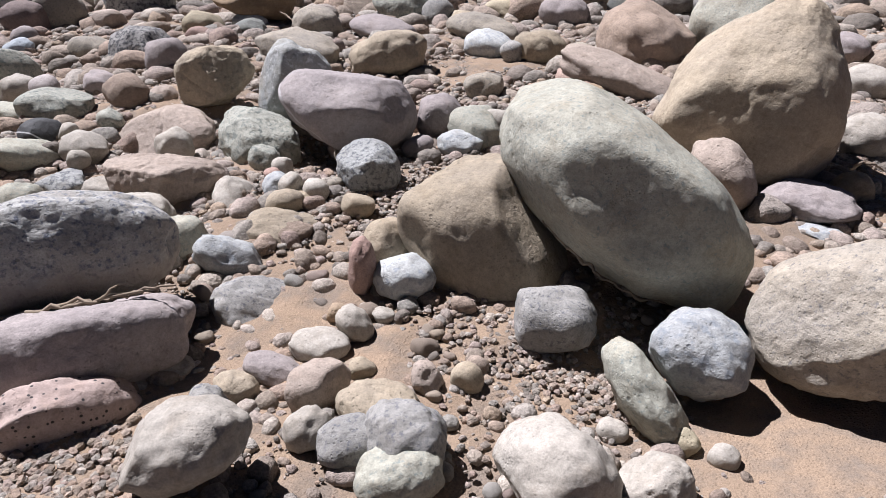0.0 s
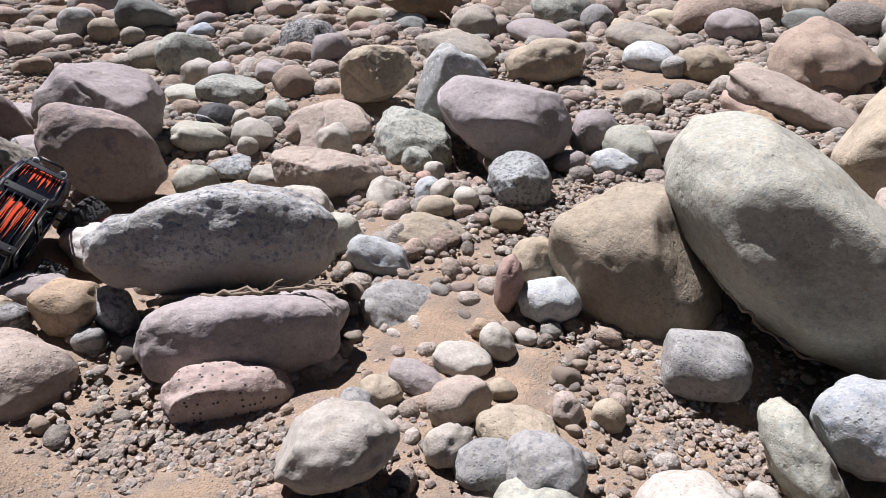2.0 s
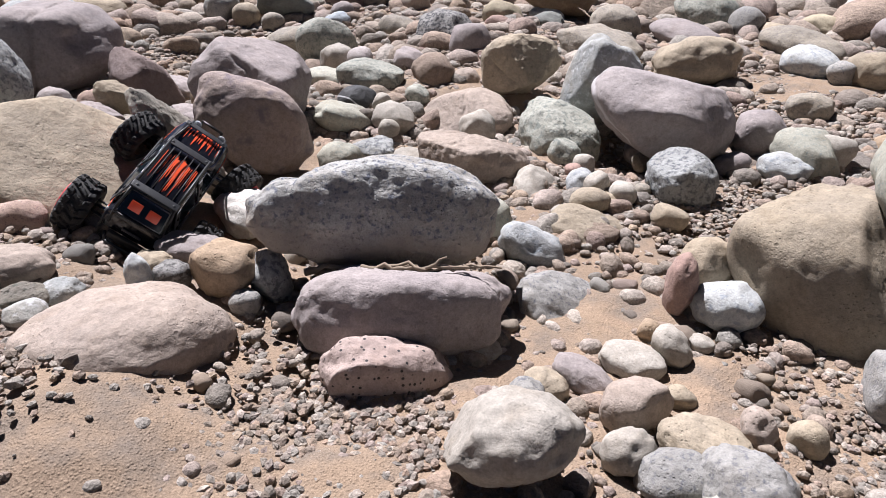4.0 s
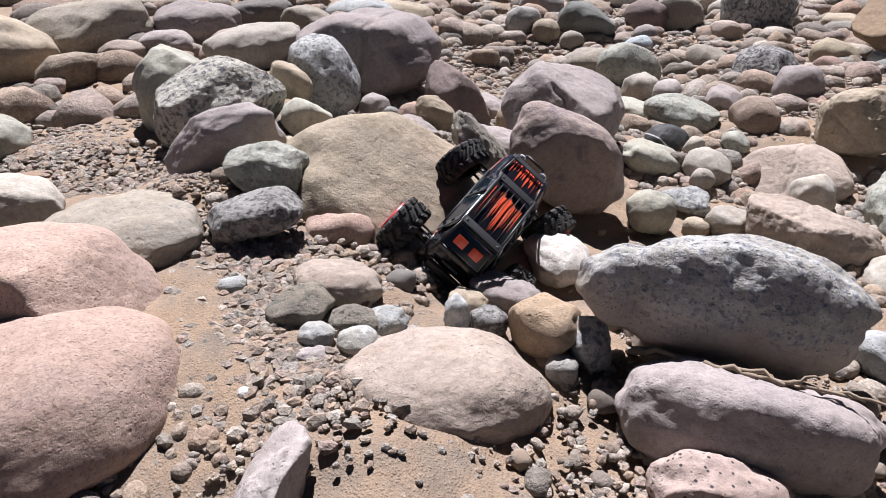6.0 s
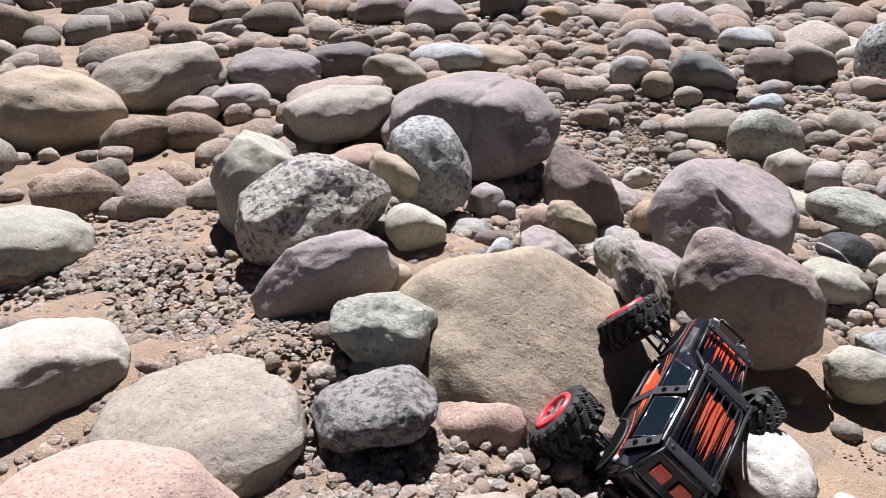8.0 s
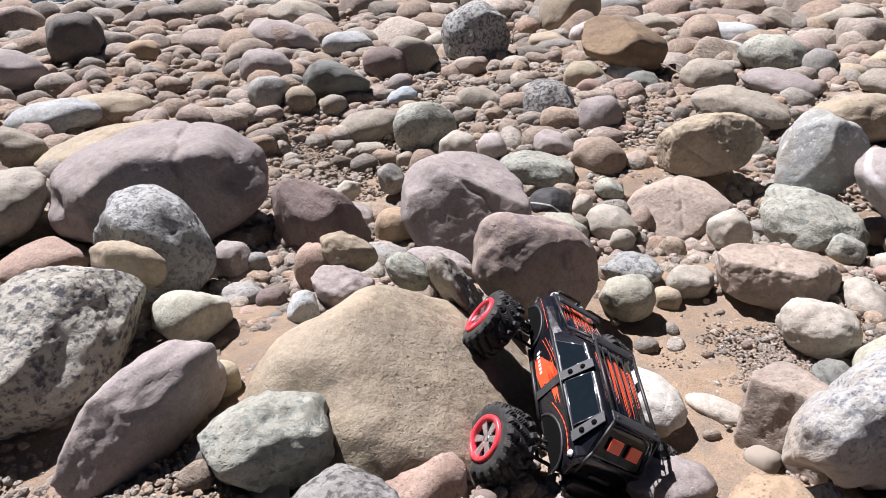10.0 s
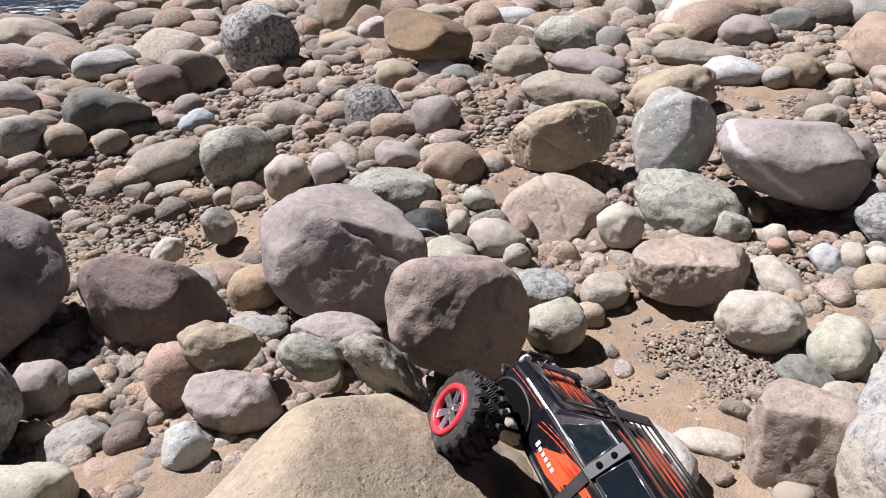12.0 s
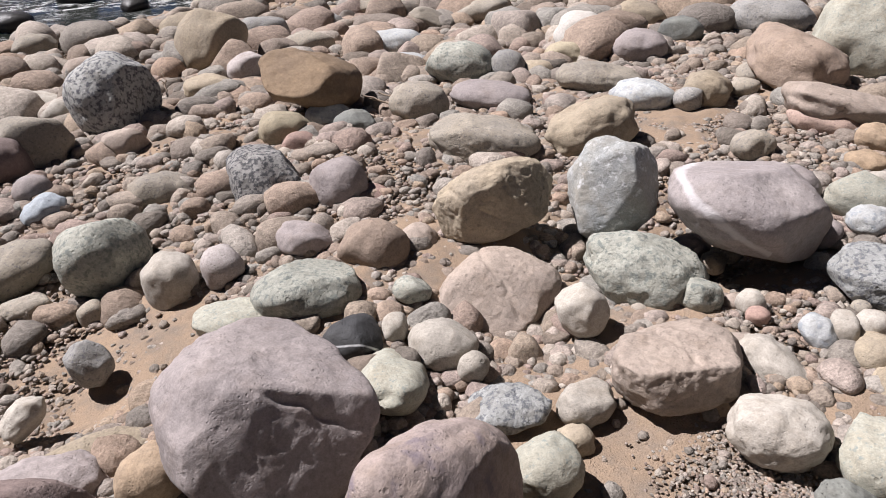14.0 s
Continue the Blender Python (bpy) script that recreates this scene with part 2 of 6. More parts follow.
def pebble_material():
    n = Nodes("mixed pebbles")
    geo, where = n.add("NewGeometry"), n.add("TexCoord").outputs["Object"]
    island = geo.outputs["Random Per Island"]
    colour = n.ramp(island, (0.0, (0.334, 0.257, 0.199)), (0.12, (0.216, 0.193, 0.169)), (0.22, (0.387, 0.302, 0.220)), (0.33, (0.317, 0.242, 0.204)), (0.44, (0.392, 0.356, 0.310)),
                    (0.54, (0.180, 0.154, 0.128)), (0.63, (0.400, 0.293, 0.218)), (0.73, (0.311, 0.293, 0.260)), (0.82, (0.324, 0.262, 0.207)), (0.90, (0.472, 0.416, 0.351)), (1.0, (0.343, 0.274, 0.239)))
    shift = n.add("VectorMath", operation="SCALE")
    shift.inputs[0].default_value = (13.0, 29.0, 7.0)
    n.link(island, shift.inputs["Scale"])
    moved = n.add("VectorMath", operation="ADD")
    n.link(where, moved.inputs[0])
    n.link(shift.outputs[0], moved.inputs[1])
    v = moved.outputs[0]
    grain, mid, blotch = n.noise(v, 160.0, 4, 0.7), n.noise(v, 42.0, 5, 0.65), n.noise(v, 11.0, 5, 0.6)
    colour = n.mix(0.8, colour, n.ramp(grain, (0.32, 0.55), (0.64, 1.1)), "MULTIPLY")
    colour = n.mix(0.7, colour, n.ramp(mid, (0.34, 0.6), (0.62, 1.1)), "MULTIPLY")
    colour = n.mix(0.6, colour, n.ramp(blotch, (0.35, 0.7), (0.65, 1.15)), "MULTIPLY")
    n.link(colour, n.bsdf.inputs["Base Color"])
    n.set("Roughness", 0.9)
    n.set("Specular IOR Level", 0.25)
    n.link(n.bump(grain, 0.7, 0.003, n.bump(mid, 0.9, 0.014)), n.bsdf.inputs["Normal"])
    return n.mat


def loose_material():
    """Loose cobbles: each its own tone."""
    n = Nodes("loose cobbles")
    info, where = n.add("ObjectInfo"), n.add("TexCoord").outputs["Object"]
    colour = n.ramp(info.outputs["Random"], (0.0, (0.275, 0.218, 0.167)), (0.15, (0.205, 0.194, 0.175)), (0.3, (0.325, 0.262, 0.194)), (0.45, (0.256, 0.200, 0.176)),
                    (0.6, (0.335, 0.318, 0.282)), (0.72, (0.172, 0.150, 0.130)), (0.85, (0.330, 0.252, 0.186)), (1.0, (0.415, 0.380, 0.325)))
    grain = n.noise(where, 130.0, 4, 0.65)
    colour = n.mix(0.6, colour, n.ramp(grain, (0.3, 0.6), (0.7, 1.0)), "MULTIPLY")
    colour = n.mix(0.4, colour, n.ramp(n.noise(where, 25.0, 4), (0.35, 0.65), (0.65, 1.0)), "MULTIPLY")
    n.link(colour, n.bsdf.inputs["Base Color"])
    n.set("Roughness", 0.88)
    n.set("Specular IOR Level", 0.25)
    n.link(n.bump(grain, 0.5, 0.004), n.bsdf.inputs["Normal"])
    return n.mat


def water_material():
    n = Nodes("shallow river water")
    where = n.add("TexCoord").outputs["Object"]
    flow = n.add("Mapping")
    flow.inputs["Scale"].default_value = (0.55, 1.0, 1.0)
    flow.inputs["Rotation"].default_value = (0, 0, 0.4)
    n.link(where, flow.inputs["Vector"])
    ripple = n.noise(flow.outputs[0], 9.0, 7, 0.7)
    rapid = n.ramp(n.noise(flow.outputs[0], 1.1, 4, 0.6), (0.36, 0.15), (0.60, 1.0))
    # fine white flecks: foam, and the water's glitter painted along with it
    foam = n.math("MULTIPLY", n.ramp(n.noise(flow.outputs[0], 8.0, 7, 0.78), (0.50, 0.0), (0.57, 1.0)), rapid)
    colour = n.mix(foam, n.mix(n.noise(where, 1.2), (0.02, 0.026, 0.022), (0.055, 0.06, 0.045)), (0.80, 0.80, 0.78))
    n.link(colour, n.bsdf.inputs["Base Color"])
    n.link(n.math("ADD", n.math("MULTIPLY", foam, 0.5), 0.08), n.bsdf.inputs["Roughness"])
    n.link(n.bump(ripple, 1.0, 0.14), n.bsdf.inputs["Normal"])
    return n.mat


def plain(name, colour, rough, metal=0.0, wear=0.0, coat=0.0, scale=60.0, gloss=0.5, relief=0.12):
    n = Nodes(name)
    where = n.add("TexCoord").outputs["Object"]
    dirt = n.noise(where, scale, 5, 0.65)
    n.link(n.mix(n.math("MULTIPLY", n.ramp(dirt, (0.5, 0.0), (0.72, 1.0)), wear), colour, (0.33, 0.28, 0.22)), n.bsdf.inputs["Base Color"])
    n.link(n.math("ADD", n.math("MULTIPLY", dirt, 0.2), rough - 0.1), n.bsdf.inputs["Roughness"])
    n.set("Metallic", metal)
    n.set("Coat Weight", coat)
    n.set("Specular IOR Level", gloss)
    n.link(n.bump(n.noise(where, scale * 6, 3), relief, 0.001), n.bsdf.inputs["Normal"])
    return n.mat


SAND, PEBBLE, LOOSE, WATER = sand_material(), pebble_material(), loose_material(), water_material()
TWIG = plain("dry twig", (0.22, 0.17, 0.12), 0.9, wear=0.4, scale=90)
BLACKPAINT = plain("gloss black polycarbonate", (0.007, 0.007, 0.010), 0.22, wear=0.025, coat=0.35)
# near-black that paints the shade of wheel openings and plate holes
SHADEBLACK = plain("flat black for cavity shade", (0.004, 0.004, 0.004), 0.95, gloss=0.05)
TRIM = plain("matt black plastic", (0.012, 0.012, 0.013), 0.5, wear=0.07)
GREYTRIM = plain("dark grey plastic", (0.030, 0.031, 0.034), 0.5, wear=0.05)
GLASS = plain("smoked window", (0.006, 0.010, 0.014), 0.12, gloss=0.25, relief=0.0)
RUBBER = plain("black rubber", (0.016, 0.0155, 0.015), 0.78, wear=0.16, scale=45)
REDRING = plain("red plastic", (0.62, 0.035, 0.05), 0.4, wear=0.10)
FLAME = plain("orange-red paint", (0.72, 0.085, 0.025), 0.32, wear=0.08, coat=0.3)
CHROME = plain("chromed plastic", (0.80, 0.83, 0.88), 0.16, metal=0.95, wear=0.03)
WHITEMARK = plain("white print", (0.62, 0.62, 0.62), 0.5)
LENS = plain("clear lens", (0.55, 0.58, 0.62), 0.15, coat=0.5)


# ---- shape helpers ----
def value_noise(p, seed):
    """Smooth noise in -1..1 at the rows of p."""
    cell = np.floor(p).astype(np.int64)
    f = p - cell
    f = f * f * f * (f * (f * 6 - 15) + 10)
    total = np.zeros(len(p))
    for dx in (0, 1):
        for dy in (0, 1):
            for dz in (0, 1):
                h = (cell[:, 0] + dx) * 374761393 + (cell[:, 1] + dy) * 668265263 + (cell[:, 2] + dz) * 2147483647 + seed * 1442695041
                h = (h ^ (h >> 13)) * 1274126177
                h = (h ^ (h >> 16)) & 0xFFFF
                weight = (f[:, 0] if dx else 1 - f[:, 0]) * (f[:, 1] if dy else 1 - f[:, 1]) * (f[:, 2] if dz else 1 - f[:, 2])
                total += weight * (h / 32767.5 - 1)
    return total


def fractal(p, seed, octaves=3):
    return sum(value_noise(p * 2.0**k + 7.3 * k, seed + k) * 0.5**k for k in range(octaves))


def mesh_object(name, verts, faces, material, parent=None, smooth=True):
    me = bpy.data.meshes.new(name)
    me.from_pydata(verts, [], faces)
    me.materials.append(material)
    me.polygons.foreach_set("use_smooth", [smooth] * len(me.polygons))
    me.update()
    ob = new(name, me)
    ob.parent = parent
    return ob


ICO = {}


def ico(level):
    if level not in ICO:
        bm = bmesh.new()
        bmesh.ops.create_icosphere(bm, subdivisions=level, radius=1.0)
        ICO[level] = (np.array([v.co[:] for v in bm.verts]), [tuple(v.index for v in f.verts) for f in bm.faces])
        bm.free()
    return ICO[level]


def stone_shape(level, seed, p=2.4, cuts=2):
    """A worn stone about the origin, filling -1..1 along each axis: a blunted ellipsoid with lumps and flattened faces."""
    v, faces = ico(level)
    rng = np.random.default_rng(seed)
    q = v / (np.abs(v) ** p).sum(1, keepdims=True) ** (1 / p)
    q = q * (1 + 0.10 * value_noise(v * 1.25 + rng.uniform(0, 90, 3), seed) + 0.055 * value_noise(v * 2.9 + rng.uniform(0, 90, 3), seed + 5))[:, None]
    for _ in range(cuts):
        n = rng.normal(size=3)
        n /= np.linalg.norm(n)
        reach = (q @ n).max()
        over = np.maximum(0, q @ n - reach * rng.uniform(0.66, 0.88))
        q = q - n * (over * rng.uniform(0.65, 0.92))[:, None]
    low, high = q.min(0), q.max(0)
    return (q - (low + high) / 2) / ((high - low) / 2), v, faces


def stone(name, label, material, at, half, turn, seed, level=4, p=2.4, cuts=2, rough=1.0, taper=0.0, crack=None, flats=()):
    q, v, faces = stone_shape(level, seed, p, cuts)
    half = np.array(half)
    size = float(half.mean())
    q = q * np.c_[1 - taper * q[:, 2], 1 - taper * q[:, 2], np.ones(len(q))] * half
    turned = np.array(Euler([radians(a) for a in turn]).to_matrix())
    for nx, ny, nz, keep, *soft in flats:
        # a broad worn face: its outward direction in the world, how far out it lies, and how softly it bends over
        n = np.array((nx, ny, nz)) @ turned
        n /= np.linalg.norm(n)
        along = q @ n
        over = np.maximum(0, along - along.max() * keep)
        q = q - n * (0.92 * over**2 / (over + (soft[0] if soft else 0.05) * along.max()))[:, None]
    push = 0.022 * size * rough * fractal(q * (3.2 / size), seed + 9, 3)
    # shallow dents with soft ridges between them
    dent = np.abs(value_noise(q * (1.9 / size) + 3.7, seed + 31)) + 0.5 * np.abs(value_noise(q * (4.3 / size) + 1.3, seed + 33))
    push -= 0.024 * size * rough * np.maximum(0, 0.32 - dent)
    if level > 3:
        push += 0.0022 * rough * fractal(q * 60.0, seed + 21, 2)
    if level > 4:
        pit = value_noise(q * 85.0, seed + 61)
        push -= 0.004 * rough * np.maximum(0, pit - 0.35)
    if crack:
        # a groove along a plane: its direction in the world, offset, width and depth
        (nx, ny, nz), off, width, depth = crack
        gap = q @ (np.array((nx, ny, nz)) @ turned) - off + 0.07 * size * fractal(q * (2.0 / size), seed + 40, 3)
        push -= depth * np.exp(-((gap / width) ** 2)) * (0.6 + 0.4 * value_noise(q * (3 / size), seed + 50))
    q = q + v * push[:, None]
    ob = mesh_object(name, q.tolist(), faces, material)
    ob.matrix_world = pose(*at, *turn)
    kind = {"boulder": "boulder", "stone": "stone", "cobble": "cobble"}[name]
    return tagged(ob, label, kind, "river stones")


# ---- the ground ----
MOUNDS = (
    (-1.875, 0.75, 0.625, 0.11), (-1.375, 2.125, 0.563, -0.097), (-2.625, 3.5, 0.625, -0.142), (-1.25, 4.0, 0.625, 0.083),
    (-3.125, 1.0, 0.625, 0.066), (-0.375, 1.375, 0.563, -0.061), (-0.438, 2.875, 0.375, -0.137), (0.625, 3.625, 0.875, 0.015),
    (0.625, 1.25, 0.5, -0.111), (-2.375, 1.5, 0.5, 0.102), (0.0, 7.5, 1.875, -0.132), (1.25, 5.625, 1.25, 0.054), (-1.46, 1.37, 0.17, -0.07), (-2.13, 1.30, 0.15, 0.05),
    (-2.45, 2.95, 0.2, -0.09), (-0.32, 2.87, 0.25, -0.07), (-2.33, 0.95, 0.2, 0.08), (-1.15, 0.6, 0.2, 0.07), (-2.0, 4.9, 0.45, 0.05), (-1.15, 2.75, 0.28, -0.09), (-1.27, 0.76, 0.17, 0.05),
)
WATER_LEVEL = -0.445


def shore(x, y):
    """How far a place lies beyond the water's edge."""
    return (y - 9.72 - 0.44 * (np.minimum(x, 3.0) + 1.9)) * 0.92


def ground_level(x, y):
    z = 0.0165 * np.clip(x, -5, 3.75) - 0.0542 * np.clip(y, -1.25, 11.25) + 0.232
    for a, b, s, h in MOUNDS:
        z = z + h * np.exp(-((x - a) ** 2 + (y - b) ** 2) / s**2)
    d = shore(x, y)
    bed = np.clip(d / 1.2, 0, 1) ** 2 * 0.35
    bank = np.clip((d - 14) / 6, 0, 1) ** 2 * 0.9
    return z - bed + bank


def axis(low, high, step, reach, growth):
    inner = list(np.arange(low, high, step))
    out, s = [high], step
    while out[-1] < reach:
        s *= growth
        out.append(out[-1] + s)
    back, s = [low - step], step
    while back[-1] > -reach:
        s *= growth
        back.append(back[-1] - s)
    return np.array(back[::-1] + inner + out)


def make_ground():
    xs, ys = axis(-4.2, 2.2, 0.03, 400, 1.16), axis(-0.3, 5.4, 0.03, 400, 1.16)
    gx, gy = np.meshgrid(xs, ys)
    x, y = gx.ravel(), gy.ravel()
    flat = np.c_[x, y, np.zeros(len(x))]
    z = ground_level(x, y) + 0.022 * fractal(flat * 3.1, 3, 3) + 0.008 * fractal(flat * 14.0, 9, 3)
    w = len(xs)
    faces = [(j * w + i, j * w + i + 1, (j + 1) * w + i + 1, (j + 1) * w + i) for j in range(len(ys) - 1) for i in range(w - 1)]
    ob = mesh_object("ground", np.c_[x, y, z].tolist(), faces, SAND)
    return tagged(ob, "tan river sand and grit between the stones", "ground", kind="structure")


make_ground()


def make_river():
    xs = np.linspace(-40, 30, 90)
    rows = [(0.0, 0.02), (0.4, 0.0)] + [(d, 0.0) for d in np.linspace(1, 18, 30)]
    verts, w = [], len(xs)
    for d, _ in rows:
        for x in xs:
            y = d / 0.92 + 9.72 + 0.44 * (min(x, 3.0) + 1.9) - 0.35
            verts.append((x, y, WATER_LEVEL + 0.02 * math.sin(x * 3.1 + d * 2.0) * math.sin(d * 2.7)))
    faces = [(j * w + i, j * w + i + 1, (j + 1) * w + i + 1, (j + 1) * w + i) for j in range(len(rows) - 1) for i in range(w - 1)]
    tagged(mesh_object("water", verts, faces, WATER), "shallow rippling river with white foam and painted glitter", "river", kind="structure")


make_river()


# ---- the stones ----
stone("boulder", "big pale grey-green boulder leaning on its neighbours", GREYGREEN, (0.524, 1.724, 0.372), (0.204, 0.298, 0.426), (-58, -42, 19), 1, 6, p=2.2, cuts=1, rough=0.6, flats=((-0.2, -0.9, 0.3, 0.82), (-0.3, 0.1, 0.95, 0.85)))
stone("boulder", "blocky sandstone boulder with a pitted corner", TAN, (0.183, 1.788, 0.170), (0.182, 0.215, 0.245), (-9, -37, -27), 1002, 5, p=4.5, cuts=1, flats=((-0.1, -0.95, 0.3, 0.7), (-0.25, 0.0, 0.97, 0.8)))
stone("boulder", "tall tan boulder with a rounded top", TAN, (1.172, 2.442, 0.389), (0.299, 0.352, 0.352), (-7, 14, -20), 8003, 6, p=2.0, cuts=0, rough=0.8, taper=0.42, flats=((-0.35, -0.9, 0.15, 0.72),))
stone("boulder", "rounded grey-tan boulder with rusty stains", GREYTAN, (1.038, 1.244, 0.305), (0.280, 0.182, 0.176), (1, -22, -27), 9004, 6, p=2.5, cuts=2)
stone("stone", "chalky white stone with fine cracks", WHITE, (0.664, 1.272, 0.178), (0.116, 0.112, 0.1), (-10, 16, -32), 13005, 5, p=2.6, cuts=4)
stone("stone", "grey stone with flattened top", GREY, (0.352, 1.457, 0.128), (0.110, 0.097, 0.088), (-1, 3, -15), 12006, 4, p=2.8, cuts=4)
stone("stone", "long smooth grey-green stone on the sandy gravel", GREYGREEN, (0.524, 1.190, 0.126), (0.060, 0.144, 0.112), (43, -26, 15), 1007, 5)
stone("cobble", "small round yellowish cobble on the sandy gravel", YELLOW, (0.578, 1.074, 0.099), (0.044, 0.034, 0.034), (3, -1, -25), 2008, 4)
stone("stone", "smooth pale egg-shaped stone on the sandy gravel", PALE, (0.479, 0.923, 0.141), (0.077, 0.065, 0.074), (43, -21, 4), 9009, 5)
stone("stone", "pale grey stone in the gravel", PALE, (0.290, 0.945, 0.150), (0.140, 0.100, 0.110), (11, -25, -60), 9010, 5, p=2.5, cuts=2)
stone("stone", "reddish rounded stone lying in shade", PINKTAN, (0.964, 2.085, 0.243), (0.135, 0.116, 0.093), (-31, 47, -44), 12011, 4)
stone("boulder", "flattened purple-grey stone in shade", PURPLE, (1.242, 2.020, 0.175), (0.150, 0.106, 0.057), (-0, 3, -33), 2012, 5)
stone("stone", "small tan stone under the tall boulder", TAN, (1.433, 2.138, 0.172), (0.071, 0.062, 0.056), (-0, 0, -33), 4013, 4)
stone("boulder", "flat pink slab behind the big boulder", PINKTAN, (0.913, 3.396, 0.117), (0.322, 0.218, 0.102), (-6, 16, -22), 5014, 5, p=3)
stone("stone", "pale rounded stone on the sandy gravel", PALE, (1.669, 2.523, 0.182), (0.103, 0.097, 0.097), (-0, 0, -33), 2015, 4)
stone("stone", "pale grey stone with a flat top", PALE, (2.084, 3.302, 0.140), (0.129, 0.105, 0.087), (-0, 0, -32), 9016, 4)
stone("stone", "purple-grey cobble on the sandy gravel", PURPLE, (2.295, 3.988, 0.110), (0.136, 0.109, 0.087), (-0, 0, -29), 13017, 4)
stone("stone", "cream cobble beside the big boulder", PALE, (0.269, 2.729, 0.136), (0.072, 0.074, 0.080), (-3, 8, -23), 18, 3)
stone("stone", "rough white stone in the gravel", WHITE, (0.117, 2.596, 0.117), (0.096, 0.073, 0.050), (-0, 0, -1), 8019, 4, cuts=4)
stone("stone", "purple-grey stone behind the striped boulder", PURPLE, (0.028, 2.871, 0.113), (0.104, 0.101, 0.104), (0, -0, 1), 13020, 4)
stone("stone", "knobbly grey cobble on the sandy gravel", GREYTAN, (0.230, 3.286, 0.109), (0.098, 0.082, 0.070), (-0, 0, -3), 3021, 4)
stone("boulder", "rounded tan boulder with a smooth top", TAN, (-0.413, 1.980, 0.017), (0.210, 0.126, 0.095), (19, 25, 27), 9022, 5)
stone("stone", "upright reddish stone on the sandy gravel", ROSE, (-0.165, 1.647, 0.153), (0.040, 0.062, 0.098), (-0, 2, 4), 7023, 4)
stone("stone", "tan stone leaning against the blocky boulder", TAN, (-0.108, 1.792, 0.146), (0.071, 0.077, 0.085), (-33, 25, -31), 24, 4)
stone("stone", "round whitish stone on the sandy gravel", WHITE, (-0.047, 1.635, 0.133), (0.089, 0.076, 0.063), (0, -0, 5), 11025, 4)
stone("stone", "pale grey boulder with pitted face", PALE, (-0.408, 0.912, 0.253), (0.129, 0.096, 0.072), (-8, -16, 9), 7026, 5, p=2.3)
stone("cobble", "small tan cobble on the sandy gravel", TAN, (-0.401, 1.192, 0.126), (0.053, 0.044, 0.037), (-10, 12, 4), 8027, 4)
stone("cobble", "small pale cobble on the sandy gravel", PALE, (0.442, 1.111, 0.095), (0.036, 0.031, 0.025), (-0, 0, -19), 28, 3)
stone("cobble", "small pale cobble on the sandy gravel", PALE, (0.654, 1.024, 0.111), (0.032, 0.030, 0.029), (-0, 0, -30), 29, 3)
stone("stone", "greenish stone under the wheel track", GREYGREEN, (-0.009, 0.915, 0.168), (0.086, 0.066, 0.061), (0, -0, 6), 9030, 5)
stone("stone", "dark grey stone beside the gravel", GREY, (-0.112, 1.006, 0.156), (0.074, 0.066, 0.059), (-2, -5, 22), 4031, 4)
stone("boulder", "long pale granite boulder with a dark ridge", GRANITE, (-0.925, 1.452, 0.306), (0.335, 0.112, 0.155), (-7, 10, 31), 12032, 6, p=2.8, cuts=0, flats=((-0.62, 0.5, 0.6, 0.58, 0.12), (-0.9, 0.2, 0.0, 0.86)), rough=1.0, crack=((0.977, 0.214, 0.1), -0.17, 0.026, 0.03))
stone("boulder", "long purple-pink boulder with smooth ends", PURPLE, (-0.767, 1.254, 0.180), (0.259, 0.119, 0.110), (-17, 3, 28), 8033, 6, p=2.8, cuts=1, rough=0.8)
stone("boulder", "pink stone peppered with black specks", SPECK, (-0.729, 1.085, 0.134), (0.152, 0.078, 0.090), (8, 23, 46), 8034, 5, p=2.8)
stone("cobble", "small wedge-shaped cream stone on the sandy gravel", PALE, (-0.583, 1.270, 0.115), (0.055, 0.043, 0.029), (0, -0, 8), 3035, 4, cuts=4)
stone("stone", "grey boulder with a rough side", GREY, (-0.416, 1.574, 0.046), (0.175, 0.104, 0.057), (26, 28, 27), 7036, 5, cuts=3)
stone("stone", "crumbly white quartz stone on the sandy gravel", WHITE, (-0.568, 1.775, 0.081), (0.136, 0.083, 0.069), (-47, 38, 13), 10037, 4, cuts=6, rough=1.8)
stone("stone", "grey stone beside the speckled one", GREY, (-0.416, 1.053, 0.166), (0.046, 0.058, 0.089), (0, -0, 9), 8038, 4)
stone("stone", "dark purple angular stone on the sandy gravel", PURPLE, (-0.333, 1.267, 0.116), (0.075, 0.051, 0.031), (-14, 13, -16), 9039, 4, cuts=4)
stone("cobble", "small orange cobble on the sandy gravel", ORANGE, (-0.218, 1.500, 0.104), (0.029, 0.028, 0.029), (-0, 0, -2), 40, 3)
stone("stone", "pale flattened cobble on the sandy gravel", PALE, (-0.239, 1.354, 0.113), (0.077, 0.059, 0.036), (-2, 6, -11), 9041, 4)
stone("cobble", "cream upright cobble on the sandy gravel", PALE, (-0.161, 1.430, 0.122), (0.043, 0.050, 0.057), (-36, -23, 32), 5042, 4)
stone("stone", "pinkish-cream rounded stone on the sandy gravel", PINKTAN, (-0.214, 1.190, 0.143), (0.080, 0.067, 0.059), (-24, -17, 21), 9043, 4)
stone("cobble", "smooth pale cobble on the sandy gravel", PALE, (-0.209, 1.047, 0.154), (0.056, 0.045, 0.049), (40, -22, 24), 8044, 4)
stone("stone", "smooth cream stone on the sandy gravel", TAN, (-0.069, 1.120, 0.146), (0.094, 0.067, 0.049), (-1, 4, -16), 11045, 5)
stone("cobble", "oval pinkish cobble on the sandy gravel", PINKTAN, (0.029, 1.230, 0.127), (0.045, 0.035, 0.040), (38, 30, -42), 2046, 4)
stone("cobble", "small flat cobble on the sandy gravel", PALE, (-0.095, 1.494, 0.104), (0.033, 0.027, 0.020), (-0, 0, -7), 47, 3)
